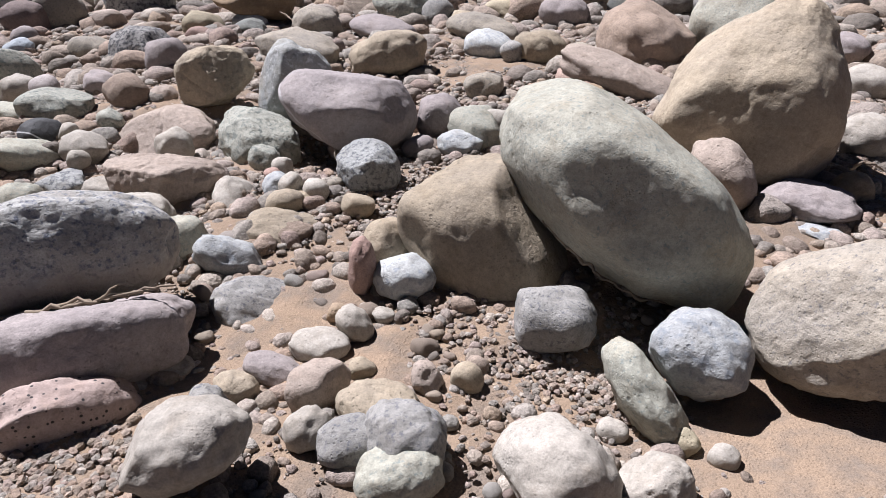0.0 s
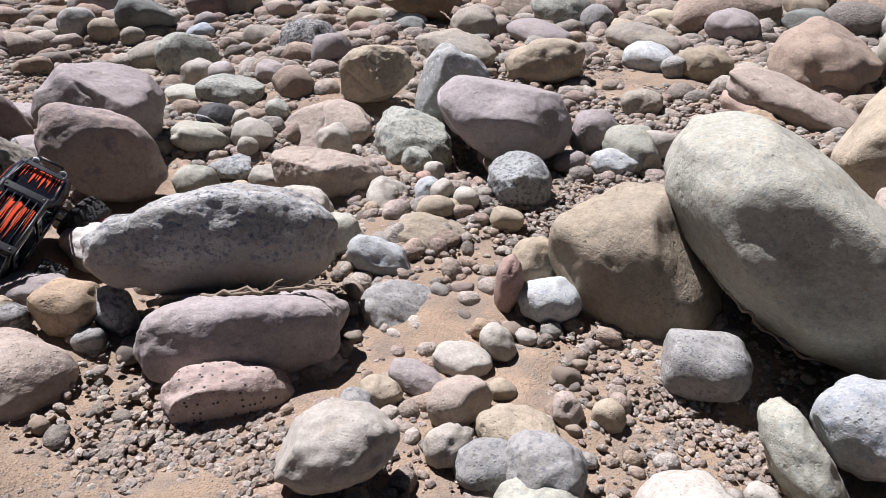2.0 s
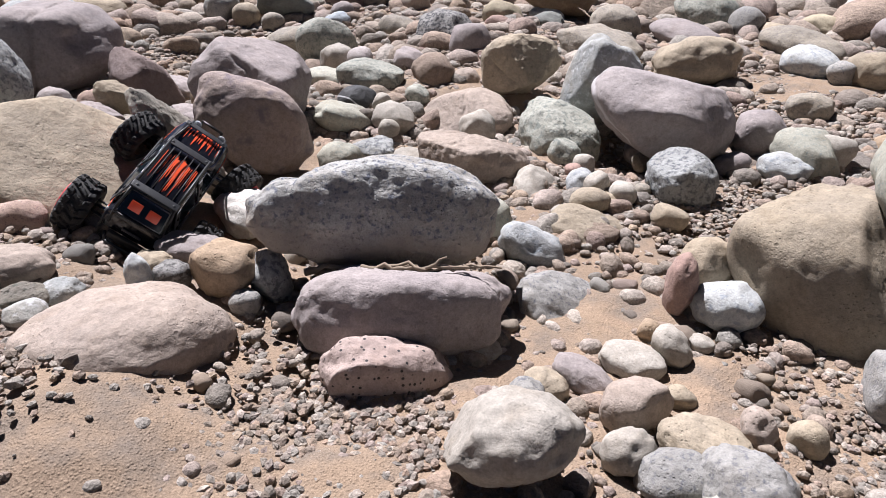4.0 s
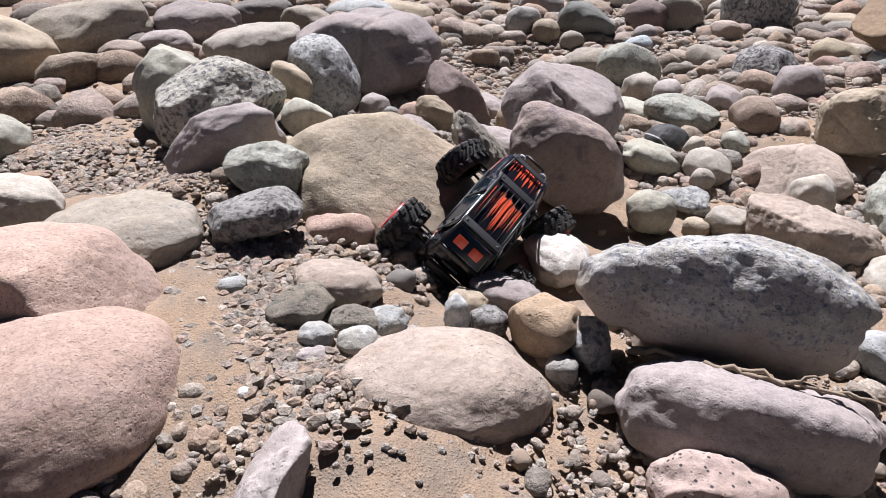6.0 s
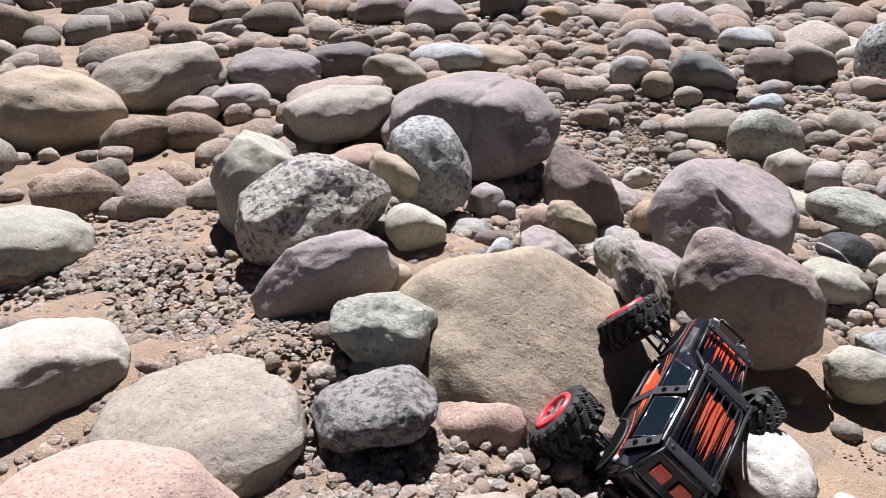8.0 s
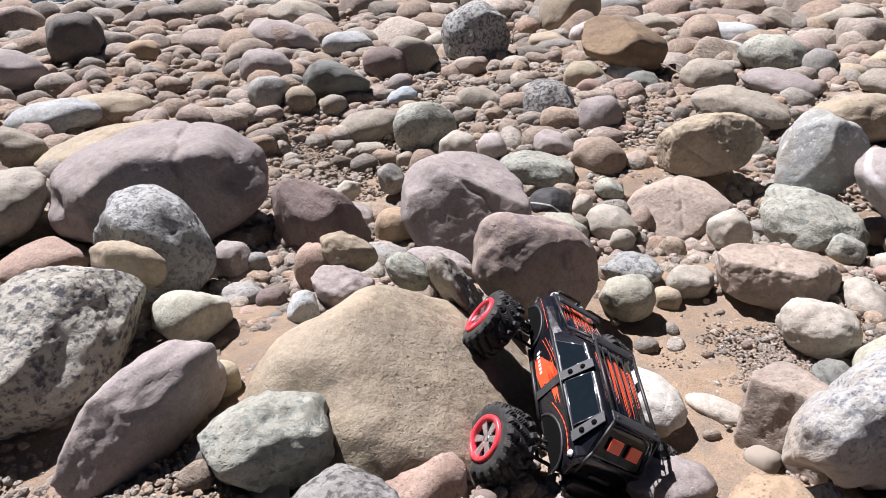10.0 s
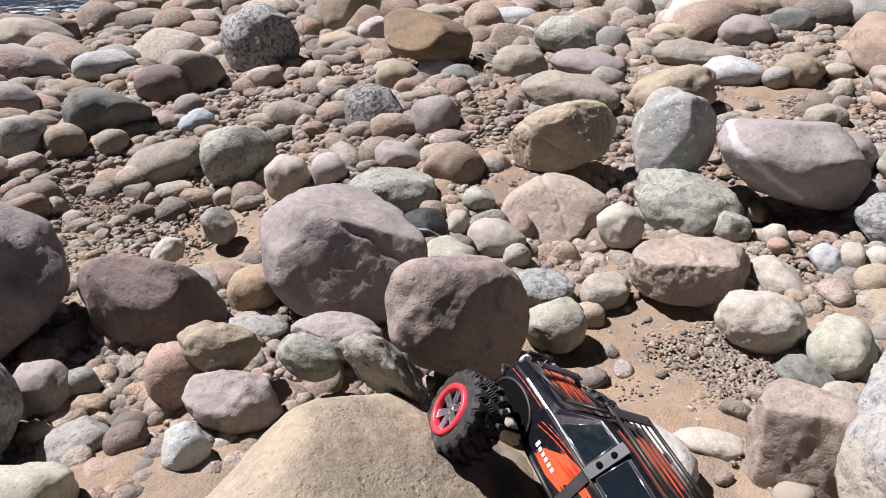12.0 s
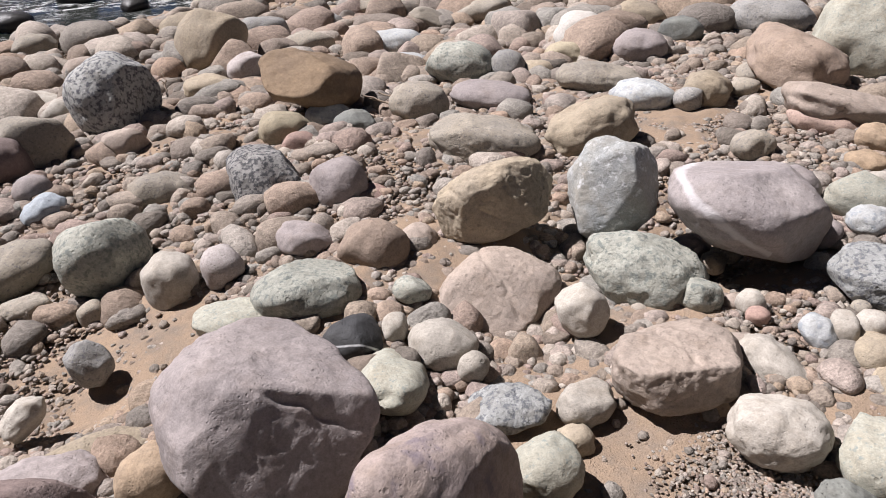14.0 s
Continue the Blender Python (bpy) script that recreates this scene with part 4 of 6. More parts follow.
stone("boulder", "large blue-white granite boulder with bold dark specks", BOLDGRANITE, (-2.340, 5.506, 0.047), (0.256, 0.287, 0.265), (-9, 13, -0), 10167, 5, p=2.2, cuts=1)
stone("boulder", "tan pyramid-shaped boulder on the sandy gravel", TAN, (-1.684, 6.973, -0.064), (0.288, 0.269, 0.265), (-33, -40, 4), 2168, 4, cuts=3, taper=0.35)
stone("boulder", "long brown boulder with a rough end", BROWN, (-1.318, 4.984, 0.159), (0.290, 0.287, 0.149), (-14, 10, -39), 169, 5, p=2.6, cuts=3)
stone("boulder", "grey rounded stone beside dry twigs", GREYTAN, (-0.808, 4.592, 0.054), (0.164, 0.137, 0.117), (-2, 9, -25), 170, 4)
stone("stone", "white cobble on the sandy gravel", WHITE, (-1.280, 4.740, 0.014), (0.122, 0.099, 0.080), (-0, 0, -12), 171, 4)
stone("stone", "dark grey cobble on the sandy gravel", DARKGREEN, (-1.205, 4.464, 0.054), (0.112, 0.089, 0.069), (-0, 0, -14), 1172, 4)
stone("stone", "pale tan-green stone on the sandy gravel", YELLOW, (-1.535, 4.557, 0.047), (0.135, 0.115, 0.100), (-1, 4, -11), 8173, 4)
stone("stone", "reddish cobble on the sandy gravel", ROSE, (-1.508, 4.377, 0.044), (0.087, 0.069, 0.052), (-0, 0, -9), 174, 3)
stone("stone", "pinkish-grey cobble on the sandy gravel", PINKTAN, (-2.305, 4.889, -0.019), (0.118, 0.104, 0.094), (-1, -7, 8), 13175, 4)
stone("stone", "purple-grey cobble on the sandy gravel", PURPLE, (-2.698, 4.515, -0.024), (0.084, 0.078, 0.076), (-15, -18, 20), 176, 3)
stone("stone", "pale blue cobble on the sandy gravel", BLUEPALE, (-2.642, 4.317, -0.037), (0.100, 0.078, 0.059), (-7, -15, 22), 13177, 4)
stone("boulder", "white oval stone on the sandy gravel", QUARTZ2, (0.736, 5.395, 0.059), (0.218, 0.181, 0.153), (-1, 8, -36), 12178, 4)
stone("boulder", "mauve cobble on the sandy gravel", PURPLE, (0.825, 4.899, 0.073), (0.179, 0.145, 0.119), (-0, 0, -38), 3179, 4)
stone("boulder", "dark grey cobble on the sandy gravel", DARKGREEN, (1.333, 5.126, 0.068), (0.153, 0.124, 0.101), (-0, 0, -41), 8180, 4)
stone("boulder", "long grey-brown stone on the sandy gravel", GREYTAN, (0.280, 4.523, 0.053), (0.254, 0.171, 0.089), (-0, 5, -37), 12181, 5)
stone("boulder", "bluish-white stone on the sandy gravel", WHITE, (0.277, 4.118, 0.074), (0.177, 0.128, 0.081), (-1, 5, -41), 4182, 4)
stone("stone", "round tan cobble on the sandy gravel", TAN, (0.538, 3.940, 0.102), (0.118, 0.104, 0.096), (-1, 7, -47), 8183, 4)
stone("boulder", "tan slab with gravel on it", TAN, (-0.276, 3.755, 0.117), (0.215, 0.168, 0.127), (-7, -16, -24), 2184, 5, p=2.7)
stone("boulder", "grey speckled stone on the sandy gravel", GRANITE3, (-0.284, 5.236, 0.022), (0.224, 0.186, 0.157), (-2, 9, -28), 2185, 4)
stone("stone", "grey cobble on the sandy gravel", GREY, (-0.035, 5.092, 0.014), (0.118, 0.111, 0.111), (-40, 14, -31), 186, 3)
stone("boulder", "mauve angular stone on the sandy gravel", PURPLE, (-0.381, 4.596, 0.027), (0.230, 0.156, 0.082), (-1, 5, -29), 2187, 4, cuts=5)
stone("boulder", "whitish long stone on the sandy gravel", WHITE, (-0.279, 6.710, -0.173), (0.279, 0.190, 0.105), (-0, -4, -16), 4188, 4)
stone("boulder", "grey-tan stone on the sandy gravel", GREYTAN, (-0.874, 7.123, -0.202), (0.225, 0.165, 0.111), (-0, 0, -11), 7189, 4)
stone("boulder", "grey stone on the sandy gravel", GREY, (-1.177, 7.724, -0.201), (0.268, 0.204, 0.150), (-0, 0, -7), 4190, 4)
stone("boulder", "pinkish-white cobble on the sandy gravel", PALEPINK, (-1.492, 6.218, -0.097), (0.160, 0.138, 0.123), (-2, -9, -2), 2191, 4)
stone("boulder", "tan-white slab on the sandy gravel", TAN, (-1.738, 5.746, -0.068), (0.226, 0.161, 0.099), (-2, 9, -8), 12192, 4, cuts=4)
stone("boulder", "pale flat stone on the sandy gravel", PALE, (-2.889, 6.128, -0.107), (0.242, 0.160, 0.078), (-0, 5, 8), 11193, 4)
stone("stone", "cream cobble on the sandy gravel", PALE, (-2.673, 5.693, -0.067), (0.097, 0.096, 0.101), (0, -0, 8), 194, 3)
stone("boulder", "flat pink stone in gravel", SALMON, (0.741, 3.379, 0.102), (0.164, 0.117, 0.071), (-1, 7, -56), 13195, 4)
stone("boulder", "large brown-pink boulder with a flat top", BROWN2, (1.160, 3.957, 0.180), (0.259, 0.311, 0.154), (5, 15, -27), 11196, 5, p=2.8, cuts=3)
stone("boulder", "grey stone behind the brown boulder", GREY, (2.015, 5.021, 0.107), (0.302, 0.220, 0.147), (-0, 5, -48), 12197, 4)
stone("boulder", "tall pale greenish boulder on the sandy gravel", GREYGREEN, (1.716, 4.001, 0.227), (0.291, 0.278, 0.283), (0, 10, -55), 9198, 5)
stone("stone", "orange-tan cobble on the sandy gravel", ORANGE, (0.713, 3.081, 0.127), (0.087, 0.075, 0.067), (-0, 0, -56), 5199, 4)
stone("stone", "orange-tan flat cobble on the sandy gravel", ORANGE, (0.508, 2.953, 0.113), (0.085, 0.063, 0.042), (-0, 0, -55), 8200, 4)
stone("boulder", "white cobble on the sandy gravel", WHITE, (-0.486, 5.705, -0.071), (0.164, 0.125, 0.091), (-0, 0, -19), 9201, 4)
stone("boulder", "tan and rusty stone on the sandy gravel", TAN, (1.446, 5.716, 0.043), (0.196, 0.150, 0.108), (-5, 19, -44), 13202, 4)
stone("boulder", "brown-grey stone on the sandy gravel", GREYTAN, (0.333, 7.382, -0.207), (0.197, 0.155, 0.117), (-6, 19, -28), 2203, 4)
stone("boulder", "grey stone on the sandy gravel", GREYTAN, (0.837, 7.405, -0.175), (0.297, 0.208, 0.125), (-1, -10, -21), 12204, 4)
stone("boulder", "tan cobble on the sandy gravel", TAN, (-1.816, 8.338, -0.204), (0.214, 0.170, 0.133), (-5, -19, 5), 7205, 4)
stone("stone", "pinkish cobble on the sandy gravel", PINKTAN, (-2.598, 7.033, -0.152), (0.149, 0.119, 0.094), (0, -0, 6), 206, 3)
stone("boulder", "grey cobble on the sandy gravel", GREYTAN, (-3.060, 8.237, -0.205), (0.198, 0.150, 0.109), (0, -0, 8), 10207, 4)
stone("boulder", "grey cobble on the sandy gravel", GREYTAN, (-0.022, 8.409, -0.259), (0.220, 0.164, 0.115), (-0, 0, -16), 10208, 4)
stone("boulder", "grey cobble on the sandy gravel", GREY, (-0.489, 7.992, -0.262), (0.164, 0.130, 0.103), (-0, 0, -13), 209, 3)
stone("stone", "tan cobble on the sandy gravel", TAN, (0.144, 5.010, -0.004), (0.108, 0.082, 0.059), (-0, 0, -30), 210, 3)
stone("stone", "tan cobble on the sandy gravel", YELLOW, (0.424, 5.135, 0.018), (0.140, 0.111, 0.088), (-0, 0, -32), 8211, 4)
stone("stone", "blocky pinkish-tan boulder beside the sand", PINKTAN, (-1.103, 1.515, 0.123), (0.114, 0.118, 0.200), (7, -13, -51), 13212, 5, p=2.9, cuts=4, rough=1.3, crack=((0.1, -0.3, 0.95), 0.04, 0.006, 0.008), flats=((-0.5, -0.8, 0.3, 0.65), (0.0, 0.1, 1.0, 0.75)))
stone("stone", "grey-green stone with a hollow", DARKGREEN, (-0.912, 1.775, 0.096), (0.073, 0.054, 0.036), (-12, 15, -59), 1213, 4, cuts=4, rough=1.6)
stone("cobble", "pale rounded cobble on the sandy gravel", PALE, (-0.877, 1.702, 0.097), (0.049, 0.041, 0.032), (-1, 3, -47), 214, 3)
stone("cobble", "small pale cobble on the sandy gravel", PALE, (-0.755, 1.747, 0.098), (0.025, 0.027, 0.030), (-9, -11, -16), 215, 3)
stone("cobble", "small orange cobble on the sandy gravel", ORANGE, (-0.936, 2.145, 0.054), (0.036, 0.030, 0.024), (-0, 0, -32), 216, 3)
stone("cobble", "small white cobble on the sandy gravel", QUARTZ2, (-0.953, 2.201, 0.046), (0.021, 0.019, 0.017), (-0, 0, -31), 217, 3)
stone("cobble", "small angular stone by the boulder", GREYTAN, (-1.804, 1.799, 0.117), (0.032, 0.035, 0.043), (0, -0, 35), 218, 3, cuts=4)
stone("stone", "knobbly greenish cobble on the sandy gravel", GRANITE3, (-0.662, 2.532, 0.066), (0.065, 0.061, 0.061), (38, 17, -56), 2219, 4, cuts=5)
stone("cobble", "small grey cobble on the sandy gravel", GREYTAN, (-0.384, 2.781, -0.028), (0.045, 0.041, 0.040), (-0, 0, -46), 220, 3)
stone("cobble", "small pinkish cobble on the sandy gravel", PINKTAN, (-0.575, 2.479, 0.053), (0.035, 0.029, 0.024), (-0, 0, -49), 221, 3)
stone("cobble", "small reddish cobble on the sandy gravel", ROSE, (-0.592, 2.374, 0.076), (0.035, 0.030, 0.027), (-0, 0, -51), 222, 3)
stone("cobble", "cracked white cobble on the sandy gravel", WHITE, (-0.534, 2.216, 0.108), (0.062, 0.051, 0.042), (-34, 27, -80), 9223, 4, cuts=4)
stone("cobble", "cream upright cobble on the sandy gravel", PALE, (-0.480, 2.190, 0.118), (0.035, 0.045, 0.056), (-9, -13, -35), 224, 3)
stone("cobble", "tan oval cobble on the sandy gravel", TAN, (-0.442, 2.125, 0.104), (0.057, 0.043, 0.026), (-1, 4, -64), 6225, 4)
stone("cobble", "grey cobble in shade on the sandy gravel", GREYTAN, (-0.307, 2.799, -0.018), (0.056, 0.047, 0.038), (-0, 0, -47), 226, 3)
stone("stone", "grey angular stone on sand", GREY, (-2.427, 3.093, -0.018), (0.063, 0.067, 0.073), (-19, -15, 50), 10227, 4, cuts=5)
stone("cobble", "small round cobble on sand", GREYTAN, (-2.450, 3.499, -0.101), (0.048, 0.047, 0.050), (0, -0, 11), 228, 3)
stone("stone", "pale angular stone on the sandy gravel", PALE, (-2.574, 2.886, 0.010), (0.068, 0.055, 0.045), (-35, -25, 44), 12229, 4, cuts=4)
stone("stone", "flat grey stone on the sandy gravel", GREYTAN, (-2.686, 3.683, -0.121), (0.087, 0.063, 0.034), (0, -0, 15), 6230, 4)
stone("stone", "tan slab sunk in sand", TAN, (-2.375, 2.639, 0.040), (0.124, 0.070, 0.044), (-4, 7, 6), 2231, 5)
stone("stone", "mauve stone with a pale top", PURPLE, (-2.469, 2.534, 0.079), (0.127, 0.091, 0.057), (-10, 12, 0), 5232, 5)
stone("cobble", "banded grey cobble on the sandy gravel", GRANITE3, (-1.453, 2.944, 0.065), (0.063, 0.052, 0.041), (-0, 0, -18), 233, 3, cuts=4)
stone("cobble", "small cream cobble on the sandy gravel", PALE, (-1.565, 2.785, 0.058), (0.040, 0.041, 0.047), (-0, 0, -16), 234, 3)
stone("cobble", "pale cobble by the seam boulder", PALE, (-1.417, 2.548, 0.040), (0.042, 0.045, 0.048), (-16, 10, -70), 235, 3)
stone("stone", "cream rounded cobble on the sandy gravel", PALE, (-1.457, 2.675, 0.039), (0.104, 0.092, 0.070), (3, -2, -25), 236, 4)
stone("stone", "pale grey-green stone behind the mauve boulder", GREYGREEN, (-1.991, 3.069, 0.029), (0.132, 0.094, 0.048), (-1, 4, -5), 8237, 4)
stone("cobble", "small pale cobble on the sandy gravel", PALE, (-0.391, 2.175, 0.115), (0.047, 0.044, 0.043), (0, -0, 12), 238, 3)
stone("cobble", "small tan cobble on the sandy gravel", TAN, (-0.229, 2.063, 0.123), (0.057, 0.047, 0.040), (-2, 8, 1), 239, 3)
stone("cobble", "small round cobble on the sandy gravel", PALE, (-0.567, 2.427, 0.078), (0.043, 0.043, 0.046), (0, -0, 15), 240, 3)
stone("cobble", "tiny grey cobble on the sandy gravel", GREYTAN, (-0.335, 2.256, 0.101), (0.030, 0.028, 0.026), (0, -0, 11), 241, 3)
stone("stone", "sandy tan stone near the boulders", TAN, (-0.480, 2.087, 0.117), (0.067, 0.055, 0.045), (0, -0, 15), 242, 3)
stone("stone", "small purple-grey stone on the sandy gravel", PURPLE, (-0.059, 2.634, 0.085), (0.069, 0.054, 0.040), (-14, -21, 18), 243, 3)
stone("stone", "stone in the shade of the striped boulder", PURPLE, (-0.389, 2.892, -0.034), (0.088, 0.070, 0.054), (0, -0, 9), 244, 3)
stone("stone", "round tan cobble at the gravel", TAN, (0.602, 3.995, 0.099), (0.126, 0.106, 0.092), (-0, 0, -8), 3245, 4)
stone("stone", "grey cobble at the gravel", GREY, (0.421, 3.925, 0.085), (0.080, 0.073, 0.071), (-0, 0, -5), 246, 3)
stone("stone", "small grey cobble on the sandy gravel", GREYTAN, (0.806, 3.947, 0.083), (0.080, 0.066, 0.055), (-0, 0, -11), 247, 3)
stone("stone", "grey-brown cobble on the sandy gravel", GREYTAN, (1.032, 4.127, 0.082), (0.100, 0.080, 0.065), (-0, 0, -13), 248, 3)
stone("stone", "heap of pale pebbles on the sandy gravel", WHITE, (1.222, 1.882, 0.146), (0.078, 0.043, 0.016), (-0, 0, -32), 3249, 4)
stone("stone", "black stone with thin white veins", BLACK, (-1.694, 2.794, 0.049), (0.089, 0.082, 0.069), (3, -0, -15), 12250, 4, cuts=5)


# ---- dry twigs and roots caught between the stones ----
def twig(name, label, ends, sag, radius, seed, forks=2):
    """A crooked dry stem between two places, with a few side shoots."""
    rng = np.random.default_rng(seed)
    a, b = np.array(ends[0]), np.array(ends[1])
    steps = 14
    curve = bpy.data.curves.new(name, "CURVE")
    curve.dimensions, curve.bevel_depth, curve.bevel_resolution = "3D", 1.0, 2
    line = [a + (b - a) * k / steps + np.array((0, 0, sag * math.sin(math.pi * k / steps))) + rng.normal(0, 0.0045, 3) * (0 < k < steps) for k in range(steps + 1)]
    stems = [line]
    for _ in range(forks):
        k = int(rng.integers(2, steps - 3))
        side = rng.normal(0, 0.02, 3) + (b - a) * 0.2
        stems.append([line[k] + side * j / 5 + rng.normal(0, 0.005, 3) for j in range(6)])
    for n, stem in enumerate(stems):
        s = curve.splines.new("POLY")
        s.points.add(len(stem) - 1)
        for k, p in enumerate(stem):
            s.points[k].co = (*p, 1)
            s.points[k].radius = radius * (1.0 if n == 0 else 0.6) * (1 - 0.6 * k / len(stem))
    ob = new(name, curve)
    curve.materials.append(TWIG)
    me = bpy.data.meshes.new_from_object(ob.evaluated_get(bpy.context.evaluated_depsgraph_get()))
    bpy.data.objects.remove(ob)
    bpy.data.curves.remove(curve)
    me.name = name
    return tagged(new(name, me), label, "twig", "dry twigs")


# dark wet rocks in the rapids
for k, (x, y, r) in enumerate(((-3.53, 10.35, 0.26), (-6.69, 9.2, 0.16), (-7.16, 9.6, 0.13), (-5.38, 9.45, 0.13), (-2.93, 11.8, 0.24), (-3.75, 10.75, 0.2), (-2.22, 10.8, 0.18),
                               (-6.1, 9.75, 0.14), (-1.5, 11.5, 0.22), (-4.6, 10.9, 0.2), (-8.3, 9.4, 0.2), (-1.0, 12.6, 0.25))):
    stone("boulder", "dark wet boulder standing in the rapids", WET, (x, y, WATER_LEVEL + r * 0.12), (r, r * 0.8, r * 0.62), (0, 0, 37 * k), 700 + k, 3)


twig("twig", "dark dry root wedged under the long granite boulder", ((-1.035, 1.262, 0.222), (-0.700, 1.330, 0.272)), -0.004, 0.010, 1)
twig("twig", "dark dry root wedged under the long granite boulder", ((-1.000, 1.255, 0.240), (-0.600, 1.345, 0.290)), 0.008, 0.007, 2, 1)
twig("twig", "dark dry root wedged under the long granite boulder", ((-0.930, 1.268, 0.250), (-0.560, 1.350, 0.298)), 0.0, 0.006, 3, 1)
twig("twig", "dark dry root wedged under the long granite boulder", ((-0.880, 1.270, 0.272), (-0.640, 1.340, 0.283)), 0.0, 0.007, 4, 1)
twig("twig", "thin bleached root curling under the big boulder", ((0.242, 1.841, 0.373), (0.394, 1.62, 0.247)), 0.0, 0.007, 5, 1)
twig("twig", "thin bleached root curling under the big boulder", ((0.394, 1.62, 0.247), (0.562, 1.502, 0.171)), -0.01, 0.006, 6, 0)
twig("twig", "thin bleached root curling under the big boulder", ((0.562, 1.502, 0.171), (0.892, 1.614, 0.119)), -0.03, 0.005, 7, 0)
twig("twig", "bundle of dry twigs beside a grey stone", ((-1.078, 4.756, 0.097), (-0.736, 4.388, -0.014)), 0.02, 0.005, 10)
twig("twig", "bundle of dry twigs beside a grey stone", ((-1.039, 4.732, 0.082), (-0.816, 4.426, -0.003)), 0.02, 0.005, 11)
twig("twig", "bundle of dry twigs beside a grey stone", ((-0.99, 4.729, 0.107), (-0.784, 4.425, 0.013)), 0.02, 0.005, 12)
twig("twig", "bundle of dry twigs beside a grey stone", ((-0.921, 4.658, 0.039), (-0.715, 4.363, -0.04)), 0.02, 0.005, 13)
twig("twig", "thin upright dry stick by a granite boulder", ((-2.053, 5.416, 0.044), (-2.045, 5.565, 0.182)), 0.0, 0.006, 20)
twig("twig", "dry grass stem between stones", ((1.347, 2.055, 0.284), (1.455, 2.052, 0.278)), 0.02, 0.006, 21)


# ---- the model truck ----
def finish(name, bm, material, parent, label="", smooth=True):
    """One mesh part under its thing."""
    bmesh.ops.recalc_face_normals(bm, faces=bm.faces)
    me = bpy.data.meshes.new(name)
    bm.to_mesh(me)
    bm.free()
    me.materials.append(material)
    me.polygons.foreach_set("use_smooth", [smooth] * len(me.polygons))
    me.update()
    ob = new(name, me)
    ob.parent = parent
    return tagged(ob, label) if label else ob


def add_box(bm, centre, size, turn=(0, 0, 0), bevel=0.002):
    made = bmesh.ops.create_cube(bm, size=1.0)["verts"]
    bmesh.ops.scale(bm, vec=size, verts=made)
    if bevel:
        edges = list({e for v in made for e in v.link_edges})
        made = [v for v in bmesh.ops.bevel(bm, geom=edges, offset=bevel, segments=2, affect="EDGES", profile=0.6)["verts"]]
    bmesh.ops.transform(bm, matrix=pose(*centre, *turn), verts=made)
    return made


def add_rod(bm, a, b, radius, sides=10):
    a, b = Vector(a), Vector(b)
    m = Matrix.Translation((a + b) / 2) @ (b - a).to_track_quat("Z", "Y").to_matrix().to_4x4()
    bmesh.ops.create_cone(bm, cap_ends=True, segments=sides, radius1=radius, radius2=radius, depth=(b - a).length, matrix=m)


def add_path(bm, points, radius, sides=8):
    for a, b in zip(points, points[1:]):
        add_rod(bm, a, b, radius, sides)
    for p in points[1:-1]:
        bmesh.ops.create_uvsphere(bm, u_segments=sides, v_segments=6, radius=radius, matrix=Matrix.Translation(p))


def add_lathe(bm, profile, sides=40):
    """Turns (along, radius) pairs round the y axis."""
    rings = []
    for along, radius in profile:
        rings.append([bm.verts.new((radius * math.cos(2 * math.pi * k / sides), along, radius * math.sin(2 * math.pi * k / sides))) for k in range(sides)])
    for one, two in zip(rings, rings[1:]):
        for k in range(sides):
            bm.faces.new((one[k], one[(k + 1) % sides], two[(k + 1) % sides], two[k]))


def add_slab(bm, corners, thick):
    """A thin flat piece from its outline, with its thickness along its normal."""
    pts = [Vector(c) for c in corners]
    n = (pts[1] - pts[0]).cross(pts[2] - pts[0]).normalized() * thick
    low, high = [bm.verts.new(p) for p in pts], [bm.verts.new(p + n) for p in pts]
    bm.faces.new(low[::-1])
    bm.faces.new(high)
    for k in range(len(pts)):
        j = (k + 1) % len(pts)
        bm.faces.new((low[k], low[j], high[j], high[k]))


# cross-sections along the body: station, half widths at sill, shoulder and top, heights of sill, shoulder and top
SECTIONS = (
    (0.262, 0.070, 0.074, 0.060, 0.040, 0.070, 0.078), (0.250, 0.082, 0.086, 0.072, 0.030, 0.080, 0.096), (0.200, 0.088, 0.094, 0.078, 0.026, 0.090, 0.108),
    (0.120, 0.092, 0.098, 0.082, 0.012, 0.096, 0.116), (0.098, 0.092, 0.098, 0.080, 0.008, 0.098, 0.122), (0.030, 0.092, 0.098, 0.070, 0.006, 0.100, 0.176),
    (-0.050, 0.092, 0.098, 0.070, 0.006, 0.101, 0.182), (-0.140, 0.092, 0.098, 0.070, 0.010, 0.101, 0.182), (-0.204, 0.090, 0.097, 0.069, 0.026, 0.100, 0.177),
    (-0.249, 0.086, 0.093, 0.072, 0.034, 0.096, 0.116), (-0.258, 0.080, 0.086, 0.070, 0.040, 0.086, 0.098),
)


def section_at(x):
    for a, b in zip(SECTIONS, SECTIONS[1:]):
        if b[0] <= x <= a[0]:
            k = (a[0] - x) / (a[0] - b[0])
            return [p + (q - p) * k for p, q in zip(a, b)]
    return list(SECTIONS[0] if x > SECTIONS[0][0] else SECTIONS[-1])


def on_side(x, k, side, lift=0.0):
    """A point on the flank: k runs from the sill (0) over the shoulder (1) to the roof's edge (2)."""
    _, w0, w1, w2, z0, z1, z2 = section_at(x)
    if k <= 1:
        return (x, side * (w0 + (w1 - w0) * min(1.0, 2 * k) + lift), z0 + (z1 - z0) * k)
    return (x, side * (w1 + (w2 - w1) * (k - 1) + lift), z1 + (z2 - z1) * (k - 1) + lift * 0.5)


